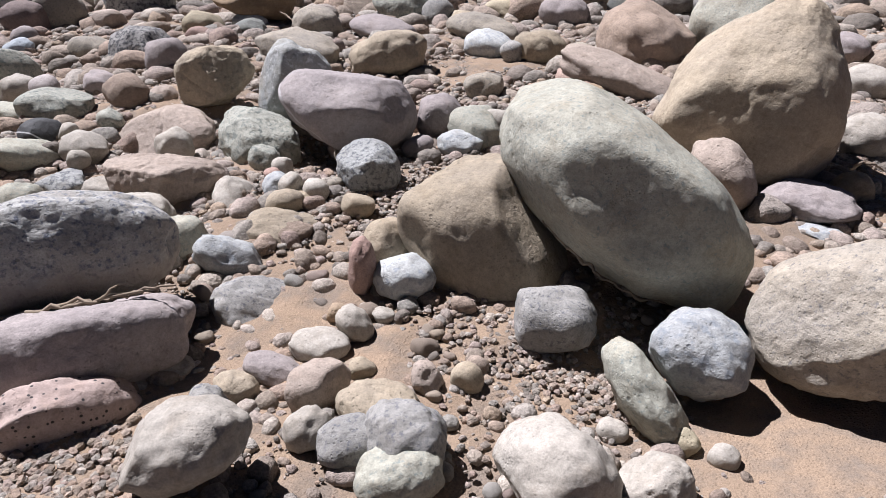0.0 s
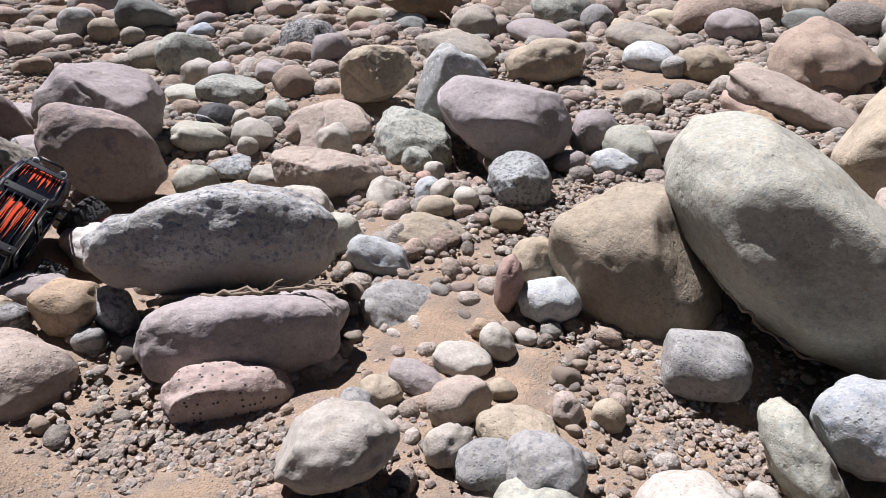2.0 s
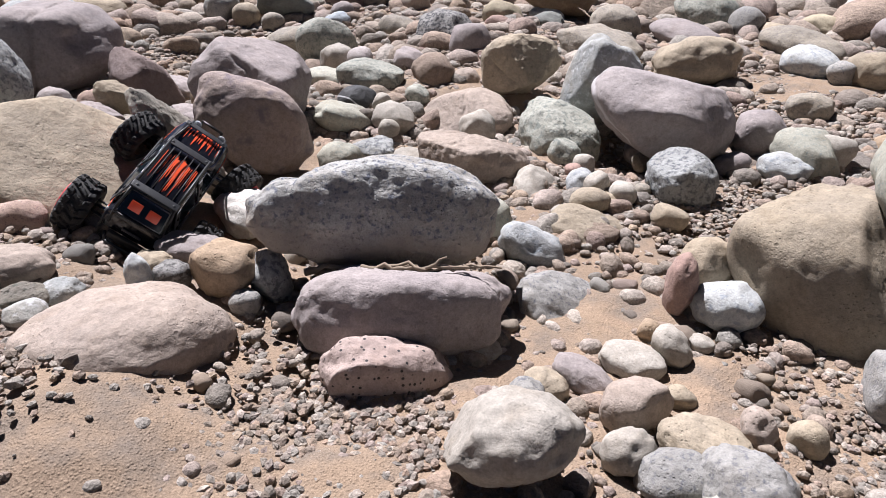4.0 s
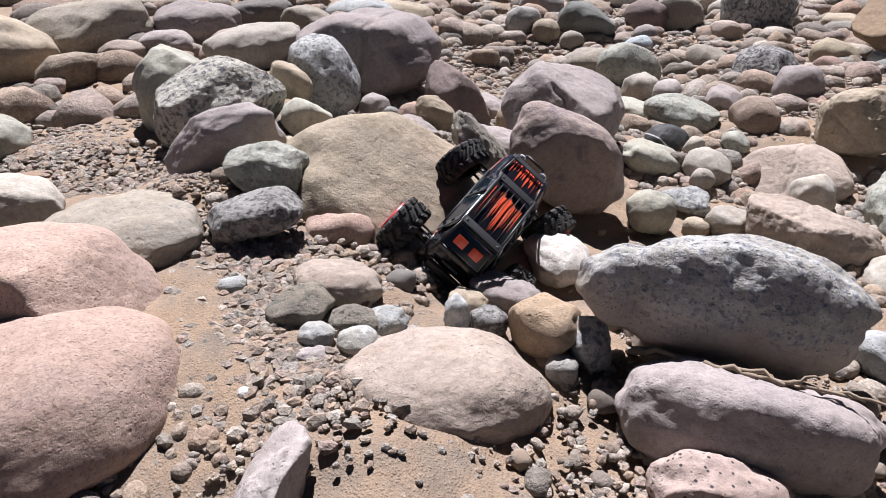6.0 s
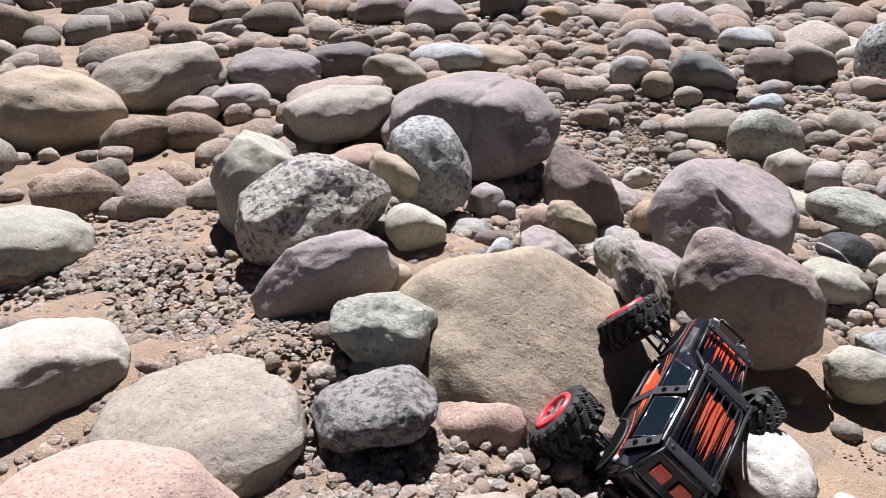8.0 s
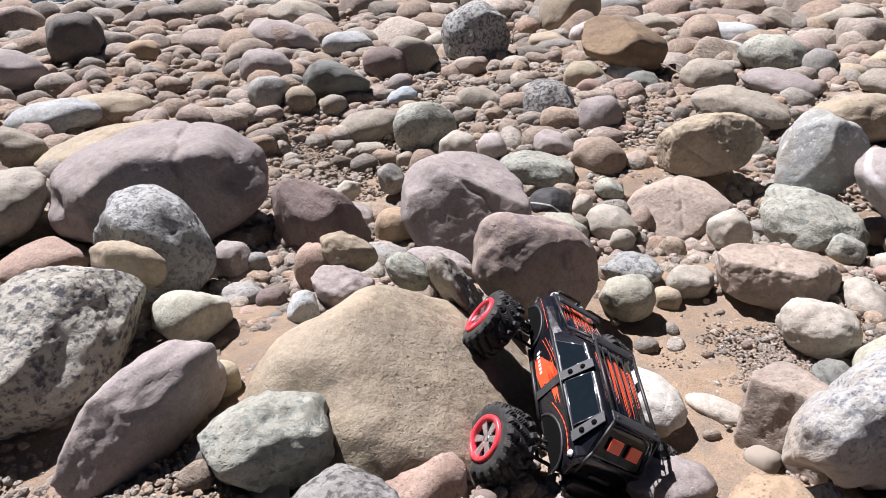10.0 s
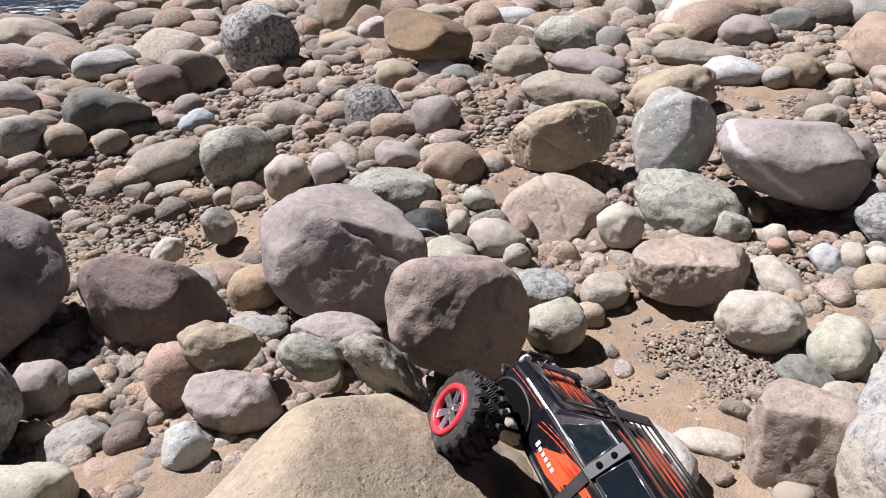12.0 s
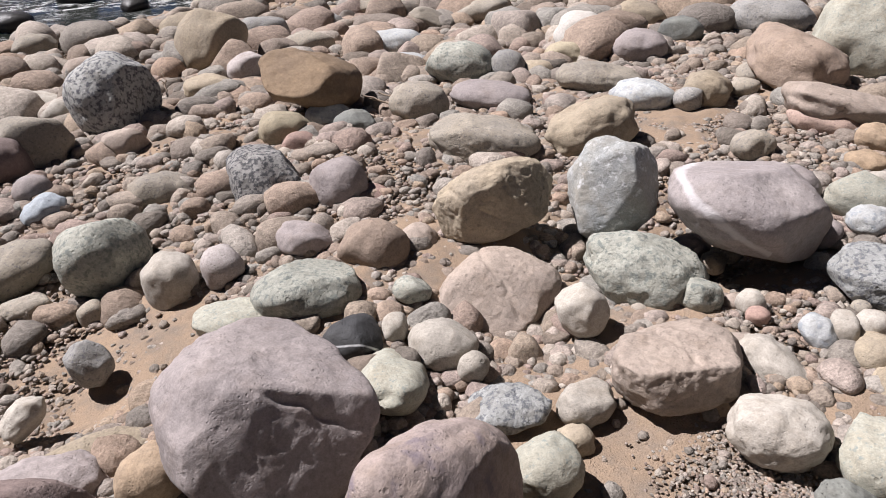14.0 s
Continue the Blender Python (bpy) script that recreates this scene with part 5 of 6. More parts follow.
def on_top(x, y, lift=0.0):
    """A point on the bonnet, screen or roof: y from -1 to 1 across."""
    s = section_at(x)
    return (x, y * s[3], s[6] + 0.004 * (1 - y * y) + lift)


def body_shell(truck):
    bm = bmesh.new()
    rings = []
    for x, w0, w1, w2, z0, z1, z2 in SECTIONS:
        half = [(w0, z0), (w1, z0 + (z1 - z0) * 0.5), (w1, z1 - 0.004), (w1 - 0.003, z1 + 0.002), (w2 + 0.003, z2 - 0.005), (w2 - 0.004, z2), (w2 * 0.5, z2 + 0.003), (0, z2 + 0.004)]
        ring = half + [(-w, z) for w, z in half[-2::-1]]
        rings.append([bm.verts.new((x, w, z)) for w, z in ring])
    for one, two in zip(rings, rings[1:]):
        for k in range(len(one) - 1):
            bm.faces.new((one[k], one[k + 1], two[k + 1], two[k]))
    bm.faces.new(rings[0])
    bm.faces.new(rings[-1][::-1])
    shell = finish("body_shell", bm, BLACKPAINT, truck, "gloss black shell with orange flame graphics", smooth=False)
    edge = shell.modifiers.new("edge", "BEVEL")
    edge.width, edge.segments, edge.limit_method, edge.angle_limit = 0.003, 2, "ANGLE", radians(25)
    # wheel arches
    for x in (0.178, -0.178):
        for side in (1, -1):
            bm = bmesh.new()
            arc = np.linspace(0.0, math.pi, 18)
            tube = []
            for a in arc:
                px, out = x + 0.072 * math.cos(a), section_at(x + 0.072 * math.cos(a))[2] + 0.001
                tube.append([bm.verts.new((px + 0.004 * math.cos(b) * math.cos(a), side * (out + 0.003 * math.sin(b)), 0.020 + (0.050 + 0.004 * math.cos(b)) * math.sin(a))) for b in np.linspace(0, 2 * math.pi, 7)[:-1]])
            for one, two in zip(tube, tube[1:]):
                for k in range(6):
                    bm.faces.new((one[k], one[(k + 1) % 6], two[(k + 1) % 6], two[k]))
            finish("wheel_arch", bm, TRIM, truck)
            # flat black panel on the flank, painted shade in place of an open well
            bm = bmesh.new()
            rim = [(x + 0.070 * math.cos(a), section_at(x + 0.070 * math.cos(a))[2], 0.020 + 0.049 * math.sin(a)) for a in arc]
            rows = [[bm.verts.new((px, side * (out + lift), z)) for px, out, z in rim] + [bm.verts.new((px, side * (out + lift), 0.020)) for px, out, z in rim] for lift in (-0.004, 0.0012)]
            for k in range(17):
                for row in rows:
                    bm.faces.new((row[k], row[k + 1], row[k + 19], row[k + 18]))
                bm.faces.new((rows[0][k], rows[0][k + 1], rows[1][k + 1], rows[1][k]))
                bm.faces.new((rows[0][k + 18], rows[0][k + 19], rows[1][k + 19], rows[1][k + 18]))
            bmesh.ops.remove_doubles(bm, verts=bm.verts, dist=0.00001)
            finish("wheel_well", bm, SHADEBLACK, truck, "dark wheel well", smooth=False)
    return shell


def flames(truck):
    rng = random.Random(5)
    for side in (1, -1):
        for k in range(17):
            bm = bmesh.new()
            long = rng.uniform(0.07, 0.12)
            x0, k1 = 0.088 - rng.uniform(0, 0.03) - 0.004 * k, 0.16 + k * 0.042
            x1, k2 = x0 - long, k1 + 0.10
            w = 0.085 + 0.06 * rng.random()
            add_slab(bm, [on_side(x0, k1, side, 0.0008), on_side((x0 + x1) / 2, (k1 + k2) / 2 - w / 2, side, 0.0008), on_side(x1, k2, side, 0.0008), on_side((x0 + x1) / 2, (k1 + k2) / 2 + w / 2, side, 0.0008)][::side], 0.0006)
            finish("door_flame_graphic", bm, FLAME, truck, "orange-red flame streak", smooth=False)
        bm = bmesh.new()
        add_slab(bm, [on_side(0.058, 0.42, side, 0.0006), on_side(0.010, 0.30, side, 0.0006), on_side(-0.026, 0.34, side, 0.0006), on_side(-0.026, 0.86, side, 0.0006), on_side(0.012, 0.80, side, 0.0006)][::side], 0.0006)
        finish("door_flame_graphic", bm, FLAME, truck, "orange-red flame streaks", smooth=False)
        bm = bmesh.new()
        pts = [on_side(-0.09 - 0.016 * k, 0.55 + 0.28 * math.sin(k / 9 * 2.6), side, 0.0014) for k in range(10)]
        add_path(bm, pts, 0.0014, 5)
        finish("pinstripe", bm, FLAME, truck)
        # orange stripes, and one silver line that draws the reflection along the shoulder
        for low, high, start, end in ((0.72, 0.93, 0.10, -0.02), (0.60, 0.82, 0.10, 0.0), (0.84, 0.97, 0.085, -0.035), (0.80, 0.90, 0.245, 0.12)):
            bm = bmesh.new()
            add_path(bm, [on_side(start + (end - start) * j / 6, low + (high - low) * math.sin(j / 6 * 1.57), side, 0.0012) for j in range(7)], 0.0009, 5)
            finish("pinstripe", bm, CHROME if low > 0.83 else FLAME, truck)
        bm = bmesh.new()
        for k in range(6):
            x = 0.075 - 0.012 * k
            add_slab(bm, [on_side(x, 0.30, side, 0.0022), on_side(x - 0.008, 0.30, side, 0.0022), on_side(x - 0.008, 0.40 + 0.05 * (k == 0), side, 0.0022), on_side(x, 0.40 + 0.05 * (k == 0), side, 0.0022)][::side], 0.0005)
        finish("white_mark", bm, WHITEMARK, truck, "small white lettering bars", smooth=False)
    for name, start, end, count in (("bonnet_flame_graphic", 0.236, 0.125, 13), ("roof_flame_graphic", 0.005, -0.185, 19)):
        bm = bmesh.new()
        for k in range(count):
            y = -0.78 + 1.56 * k / (count - 1) + rng.uniform(-0.03, 0.03)
            x0, x1 = start - rng.uniform(0, 0.03), start + (end - start) * rng.uniform(0.5, 1.0)
            w = rng.uniform(0.035, 0.062) if abs(y) < 0.4 else rng.uniform(0.010, 0.026)
            steps = 5
            for j in range(steps):
                a, b = x0 + (x1 - x0) * j / steps, x0 + (x1 - x0) * (j + 1) / steps
                wa, wb = w * (1 - (j / steps) ** 2), w * (1 - ((j + 1) / steps) ** 2)
                add_slab(bm, [on_top(a, y - wa, 0.001), on_top(b, y - wb - 0.0005, 0.001), on_top(b, y + wb + 0.0005, 0.001), on_top(a, y + wa, 0.001)][::-1], 0.0006)
        finish(name, bm, FLAME, truck, "orange-red flame streaks", smooth=False)


def windows(truck):
    for side in (1, -1):
        for x0, x1 in ((0.070, -0.028), (-0.058, -0.178)):
            bm = bmesh.new()
            lean = 0.045 if x0 > 0 else 0.0
            c = [on_side(x0, 1.08, side, 0.0012), on_side(x1, 1.08, side, 0.0012), on_side(x1 + 0.004, 1.86, side, 0.0012), on_side(x0 - 0.004 - lean, 1.86, side, 0.0012)]
            add_slab(bm, c[::side], 0.0012)
            pane = finish("side_window", bm, GLASS, truck, "smoked side window", smooth=False)
            bm = bmesh.new()
            add_path(bm, c + c[:1], 0.0016, 6)
            finish("window_edge", bm, CHROME, pane, "thin silver edging")
    bm = bmesh.new()
    add_slab(bm, [on_top(0.092, -0.85, 0.002), on_top(0.092, 0.85, 0.002), on_top(0.036, 0.85, 0.002), on_top(0.036, -0.85, 0.002)], 0.001)
    finish("windscreen", bm, GLASS, truck, "smoked windscreen", smooth=False)
    bm = bmesh.new()
    add_slab(bm, [(-0.2110, 0.060, 0.174), (-0.2110, -0.060, 0.174), (-0.2490, -0.064, 0.124), (-0.2490, 0.064, 0.124)], 0.003)
    finish("rear_window", bm, GLASS, truck, "smoked rear window", smooth=False)


def plate(bm, centre, size, turn, holes):
    add_box(bm, centre, size, turn, 0.0015)
    for h in holes:
        m = pose(*centre, *turn) @ Matrix.Translation((0, h, size[2] / 2 + 0.0004))
        bmesh.ops.create_cone(bm, cap_ends=True, segments=12, radius1=0.005, radius2=0.004, depth=0.002, matrix=m)


def cage(truck):
    for side in (1, -1):
        bm = bmesh.new()
        add_path(bm, [(0.040, side * 0.066, 0.196), (-0.205, side * 0.066, 0.198), (-0.250, side * 0.074, 0.128), (-0.262, side * 0.074, 0.070)], 0.0042)
        finish("roof_rail", bm, TRIM, truck)
        bm = bmesh.new()
        add_path(bm, [(0.262, side * 0.060, 0.096), (0.110, side * 0.072, 0.130), (0.034, side * 0.070, 0.190)], 0.0040)
        finish("bonnet_rail", bm, TRIM, truck)
        bm = bmesh.new()
        add_path(bm, [on_side(0.11, 1.0, side, 0.004), on_side(-0.20, 1.0, side, 0.004)], 0.0034)
        finish("shoulder_rail", bm, TRIM, truck)
        bm = bmesh.new()
        add_path(bm, [on_side(0.105, 0.0, side, 0.004), on_side(-0.105, 0.0, side, 0.004)], 0.0048)
        finish("side_step", bm, TRIM, truck)
        for x, y in ((-0.043, -0.043), (-0.188, -0.206)):
            bm = bmesh.new()
            add_slab(bm, [on_side(y + 0.012, 1.0, side, 0.004), on_side(y - 0.012, 1.0, side, 0.004), on_side(x - 0.012, 2.0, side, 0.006), on_side(x + 0.012, 2.0, side, 0.006)][::side], 0.003)
            if x > -0.1:
                add_slab(bm, [on_side(x + 0.011, 0.02, side, 0.003), on_side(x - 0.011, 0.02, side, 0.003), on_side(x - 0.012, 1.0, side, 0.004), on_side(x + 0.012, 1.0, side, 0.004)][::side], 0.002)
            band = finish("pillar_plate", bm, GREYTRIM, truck, "dark grey pillar plate with two holes", smooth=False)
            for k in (1.3, 1.68):
                # black disc laid on the plate, painted shade in place of a hole
                bm = bmesh.new()
                spot = Vector(on_side(y + (x - y) * (k - 1), k, side, 0.0088))
                out = Vector((0, side * 0.94, 0.33))
                bmesh.ops.create_cone(bm, cap_ends=True, segments=14, radius1=0.0064, radius2=0.0060, depth=0.0016, matrix=Matrix.Translation(spot) @ out.to_track_quat("Z", "Y").to_matrix().to_4x4())
                finish("hole", bm, SHADEBLACK, band, "black disc painting a shaded hole")
    for x, z in ((0.030, 0.196), (-0.196, 0.200)):
        bm = bmesh.new()
        plate(bm, (x, 0, z), (0.026, 0.146, 0.004), (0, 0, 0), (-0.058, 0.058))
        finish("roof_plate", bm, GREYTRIM, truck, "dark grey roof plate")
    for k in range(5):
        bm = bmesh.new()
        y = -0.044 + 0.022 * k
        add_rod(bm, (0.020, y, 0.193), (-0.188, y, 0.196), 0.0016, 6)
        finish("rack_bar", bm, TRIM, truck)
    bm = bmesh.new()
    plate(bm, (0.215, 0, 0.122), (0.020, 0.150, 0.004), (0, 6, 0), (-0.062, 0.062))
    finish("bonnet_plate", bm, GREYTRIM, truck, "dark grey bonnet plate")
    bm = bmesh.new()
    add_path(bm, [(-0.256, -0.074, 0.118), (-0.256, 0.074, 0.118)], 0.0036)
    add_path(bm, [(-0.208, -0.066, 0.190), (-0.208, 0.066, 0.190)], 0.0036)
    finish("rear_bar", bm, TRIM, truck)


def lights_and_bumpers(truck):
    for side in (1, -1):
        bm = bmesh.new()
        bmesh.ops.create_cone(bm, cap_ends=True, segments=18, radius1=0.0085, radius2=0.0075, depth=0.004, matrix=pose(-0.236, side * 0.0962, 0.084, 90, 0, 0))
        finish("side_lamp", bm, WHITEMARK, truck, "round white side lamp")
        for z in (0.146,):
            bm = bmesh.new()
            add_box(bm, (-0.233, side * 0.028, 0.1535), (0.005, 0.036, 0.030), (0, 37, 0), 0.001)
            finish("tail_panel", bm, FLAME, truck, "orange-red tail panel")
        bm = bmesh.new()
        bmesh.ops.create_cone(bm, cap_ends=True, segments=18, radius1=0.015, radius2=0.013, depth=0.008, matrix=pose(0.268, side * 0.046, 0.086, 0, 90, 0))
        finish("headlamp", bm, LENS, truck, "round clear headlamp")
    bm = bmesh.new()
    add_path(bm, [(0.262, -0.070, 0.030), (0.286, -0.062, 0.040), (0.286, 0.062, 0.040), (0.262, 0.070, 0.030)], 0.006)
    add_path(bm, [(0.284, -0.040, 0.040), (0.280, -0.036, 0.100), (0.280, 0.036, 0.100), (0.284, 0.040, 0.040)], 0.0045)
    finish("front_bumper", bm, TRIM, truck)
    bm = bmesh.new()
    add_box(bm, (-0.270, 0, 0.030), (0.014, 0.120, 0.030), (0, 0, 0), 0.003)
    add_path(bm, [(-0.262, -0.070, 0.020), (-0.286, -0.055, 0.012), (-0.286, 0.055, 0.012), (-0.262, 0.070, 0.020)], 0.005)
    finish("rear_bumper", bm, TRIM, truck)
    bm = bmesh.new()
    add_box(bm, (-0.2615, 0, 0.068), (0.004, 0.060, 0.010), (0, 0, 0), 0.001)
    finish("rear_badge", bm, GREYTRIM, truck, "plain dark badge")


def running_gear(truck):
    bm = bmesh.new()
    add_box(bm, (0, 0, -0.008), (0.40, 0.066, 0.030), (0, 0, 0), 0.006)
    add_box(bm, (0.02, 0.0, 0.014), (0.20, 0.110, 0.030), (0, 0, 0), 0.005)
    finish("chassis", bm, TRIM, truck, "matt black chassis tray")
    for x in (0.178, -0.178):
        bm = bmesh.new()
        add_box(bm, (x, 0, -0.002), (0.060, 0.052, 0.048), (0, 0, 0), 0.008)
        finish("gearbox", bm, TRIM, truck)
        for side in (1, -1):
            bm = bmesh.new()
            for dx in (-0.026, 0.026):
                add_rod(bm, (x + dx, side * 0.030, -0.018), (x + dx * 0.4, side * 0.150, -0.020), 0.0046)
            add_rod(bm, (x - 0.018, side * 0.092, -0.019), (x + 0.018, side * 0.092, -0.019), 0.004)
            finish("lower_arm", bm, TRIM, truck)
            bm = bmesh.new()
            add_rod(bm, (x, side * 0.034, 0.026), (x, side * 0.150, 0.022), 0.0036)
            finish("upper_link", bm, TRIM, truck)
            bm = bmesh.new()
            add_rod(bm, (x, side * 0.030, 0.0), (x, side * 0.160, 0.0), 0.0050)
            finish("drive_shaft", bm, CHROME, truck, "steel drive shaft")
            bm = bmesh.new()
            foot, head = Vector((x + 0.016, side * 0.110, -0.012)), Vector((x + 0.024, side * 0.052, 0.072))
            add_rod(bm, foot, foot.lerp(head, 0.45), 0.0032)
            add_rod(bm, foot.lerp(head, 0.4), head, 0.0088)
            for k in range(9):
                c = foot.lerp(head, 0.1 + 0.09 * k)
                m = Matrix.Translation(c) @ (head - foot).to_track_quat("Z", "Y").to_matrix().to_4x4()
                bmesh.ops.create_cone(bm, segments=14, radius1=0.0112, radius2=0.0112, depth=0.0028, matrix=m)
            finish("shock_absorber", bm, TRIM, truck)


def wheel(truck, x, side, steer, sag):
    R, W = 0.083, 0.043
    bm = bmesh.new()
    profile = [(-0.90, 0.046), (-0.98, 0.053), (-1.0, 0.062), (-0.99, 0.067), (-0.95, 0.0715), (-0.86, 0.0745)] + [(k / 10, 0.0765 + 0.0015 * (1 - abs(k) / 8)) for k in range(-8, 9)] + [(0.86, 0.0745), (0.95, 0.0715), (0.99, 0.067), (1.0, 0.062), (0.98, 0.053), (0.90, 0.046)]
    sides, lugs, rings = 180, 18, []
    for along, radius in profile:
        ring = []
        for k in range(sides):
            turn = k / sides * lugs
            side_row = abs(along) > 0.42
            shift = 0.55 * abs(along) + (0.5 if along > 0 else 0.0)
            phase = (turn + shift) % 1.0 if side_row else (turn + 0.8 * along + 0.25) % 1.0
            wide = 0.56 if side_row else 0.5
            edge = min(phase, wide - phase) / 0.045
            high = max(0.0, min(1.0, edge)) if phase < wide else 0.0
            if not 0.066 < radius or 0.36 < abs(along) < 0.44:
                high = 0.0
            r = radius * 1.07 + (0.0075 if abs(along) < 0.9 else 0.0045) * high
            ring.append(bm.verts.new((r * math.cos(2 * math.pi * k / sides), along * W, r * math.sin(2 * math.pi * k / sides))))
        rings.append(ring)
    for one, two in zip(rings, rings[1:]):
        for k in range(sides):
            bm.faces.new((one[k], one[(k + 1) % sides], two[(k + 1) % sides], two[k]))
    tyre = finish("tyre", bm, RUBBER, truck, "chunky black off-road tyre", smooth=False)
    tyre.matrix_basis = pose(x, side * 0.182, sag, 0, 0, steer) @ (Matrix.Identity(4) if side > 0 else pose(0, 0, 0, 0, 0, 180))
    bm = bmesh.new()
    add_lathe(bm, [(0.034, 0.0415), (0.0455, 0.0425), (0.0485, 0.0445), (0.0490, 0.050), (0.0475, 0.0545), (0.038, 0.0560)], 40)
    finish("bead_ring", bm, REDRING, tyre, "red bead ring")
    for k in range(12):
        a = 2 * math.pi * k / 12
        bm = bmesh.new()
        bmesh.ops.create_uvsphere(bm, u_segments=8, v_segments=5, radius=0.0018, matrix=Matrix.Translation((0.0475 * math.cos(a), 0.0488, 0.0475 * math.sin(a))))
        finish("ring_screw", bm, CHROME, tyre)
    bm = bmesh.new()
    add_lathe(bm, [(0.036, 0.0450), (0.014, 0.0440), (0.010, 0.030), (0.010, 0.002)], 36)
    finish("rim", bm, TRIM, tyre, "dark wheel well")
    for k in range(6):
        bm = bmesh.new()
        made = add_box(bm, (0, 0, 0), (0.034, 0.007, 0.013), (0, 0, 0), 0.0018)
        for v in made:
            if v.co.x > 0:
                v.co.z *= 1.5
                v.co.y += 0.002
        bmesh.ops.transform(bm, matrix=Matrix.Rotation(math.pi / 3 * k, 4, "Y") @ Matrix.Translation((0.026, 0.0365, 0)), verts=list(bm.verts))
        finish("spoke", bm, CHROME, tyre, "chromed spoke", smooth=False)
    bm = bmesh.new()
    add_lathe(bm, [(0.026, 0.012), (0.038, 0.011), (0.041, 0.008), (0.041, 0.0001)], 20)
    finish("hub", bm, CHROME, tyre, "chromed hub")


def make_truck():
    truck = new("model_truck")
    tagged(truck, "black radio-controlled monster truck with orange flames climbing a boulder", "toy truck")
    truck.empty_display_size = 0.1
    body_shell(truck)
    windows(truck)
    flames(truck)
    cage(truck)
    lights_and_bumpers(truck)
    running_gear(truck)
    wheel(truck, 0.178, 1, -18, TRUCK_SAG[0])
    wheel(truck, 0.178, -1, -18, TRUCK_SAG[1])
    wheel(truck, -0.178, 1, 0, TRUCK_SAG[2])
    wheel(truck, -0.178, -1, 0, TRUCK_SAG[3])
    truck.matrix_world = TRUCK_POSE
    return truck


TRUCK_SAG = (-0.03, 0.015, -0.045, 0.06)
TRUCK_POSE = pose(-1.635, 1.472, 0.222, 37.8, -10.7, 100.5) @ Matrix.Scale(0.9, 4)
make_truck()


# ---- gravel and loose cobbles ----
def gravel_mask(x, y, fine=True):
    """How thick the gravel lies: patches of it, and open sand between."""
    flat = np.c_[x, y, np.zeros(len(x))]
    m = 1.0 + 0.5 * fractal(flat * 0.9 + 4.0, 31, 3)
    for a, b, s, h in OPEN_SAND:
        m = m - (h + 0.6) * np.exp(-((x - a) ** 2 + (y - b) ** 2) / s**2)
    for a, b, s, h in GRAVEL_BEDS:
        m = m + (h if fine else -0.9) * np.exp(-((x - a) ** 2 + (y - b) ** 2) / s**2)
    return np.clip(m, 0.04, 1.3)


OPEN_SAND = ((-1.32, 2.12, 0.3, 1.7), (-1.58, 1.89, 0.25, 1.5), (-1.45, 1.6, 0.25, 1.4), (-1.85, 0.65, 0.2, 1.1), (-2.72, 1.02, 0.16, 1.0), (-3.3, 1.15, 0.2, 0.9), (-3.75, 1.3, 0.2, 0.8), (0.84, 1.13, 0.3, 0.8),
             (-2.3, 3.2, 0.22, 1.3), (-1.23, 0.67, 0.22, 0.6), (-1.3, 1.2, 0.2, 0.7))
GRAVEL_BEDS = ((-1.05, 1.91, 0.17, 5.0), (-0.92, 1.95, 0.16, 4.0), (-2.96, 3.61, 0.38, 1.2), (-2.06, 5.2, 0.4, 1.0), (-1.25, 4.0, 0.4, 1.1), (-2.4, 1.0, 0.2, 1.2), (-2.07, 1.28, 0.2, 1.2), (0.0, 3.7, 0.45, 1.1), (-0.62, 2.5, 0.2, 1.0),
               (0.5, 3.9, 0.4, 1.0), (-2.56, 1.06, 0.18, 1.0), (-1.94, 0.93, 0.2, 1.2), (-1.45, 0.69, 0.22, 1.1), (-0.42, 2.85, 0.3, 1.0), (0.36, 1.36, 0.25, 1.1), (-0.11, 2.2, 0.25, 1.0), (-2.5, 2.95, 0.25, 1.0), (-0.64, 0.98, 0.2, 1.1), (-0.8, 0.86, 0.2, 1.0), (-5.4, 3.9, 0.5, 1.0), (-2.75, 0.8, 0.25, 1.0), (-3.2, 0.9, 0.22, 1.0), (-3.5, 1.5, 0.3, 0.8), (-1.75, 0.85, 0.22, 1.3), (-1.6, 0.72, 0.2, 1.0))


def bed_points(count, seed):
    """Places thrown about the gravel beds, thick in the middle."""
    rng = np.random.default_rng(seed)
    beds = np.array(GRAVEL_BEDS)
    share = beds[:, 2] ** 2 * beds[:, 3]
    pick = rng.choice(len(beds), count, p=share / share.sum())
    spread = rng.normal(0, 1, (count, 2)) * (beds[pick, 2] * 0.62)[:, None]
    return beds[pick, 0] + spread[:, 0], beds[pick, 1] + spread[:, 1]


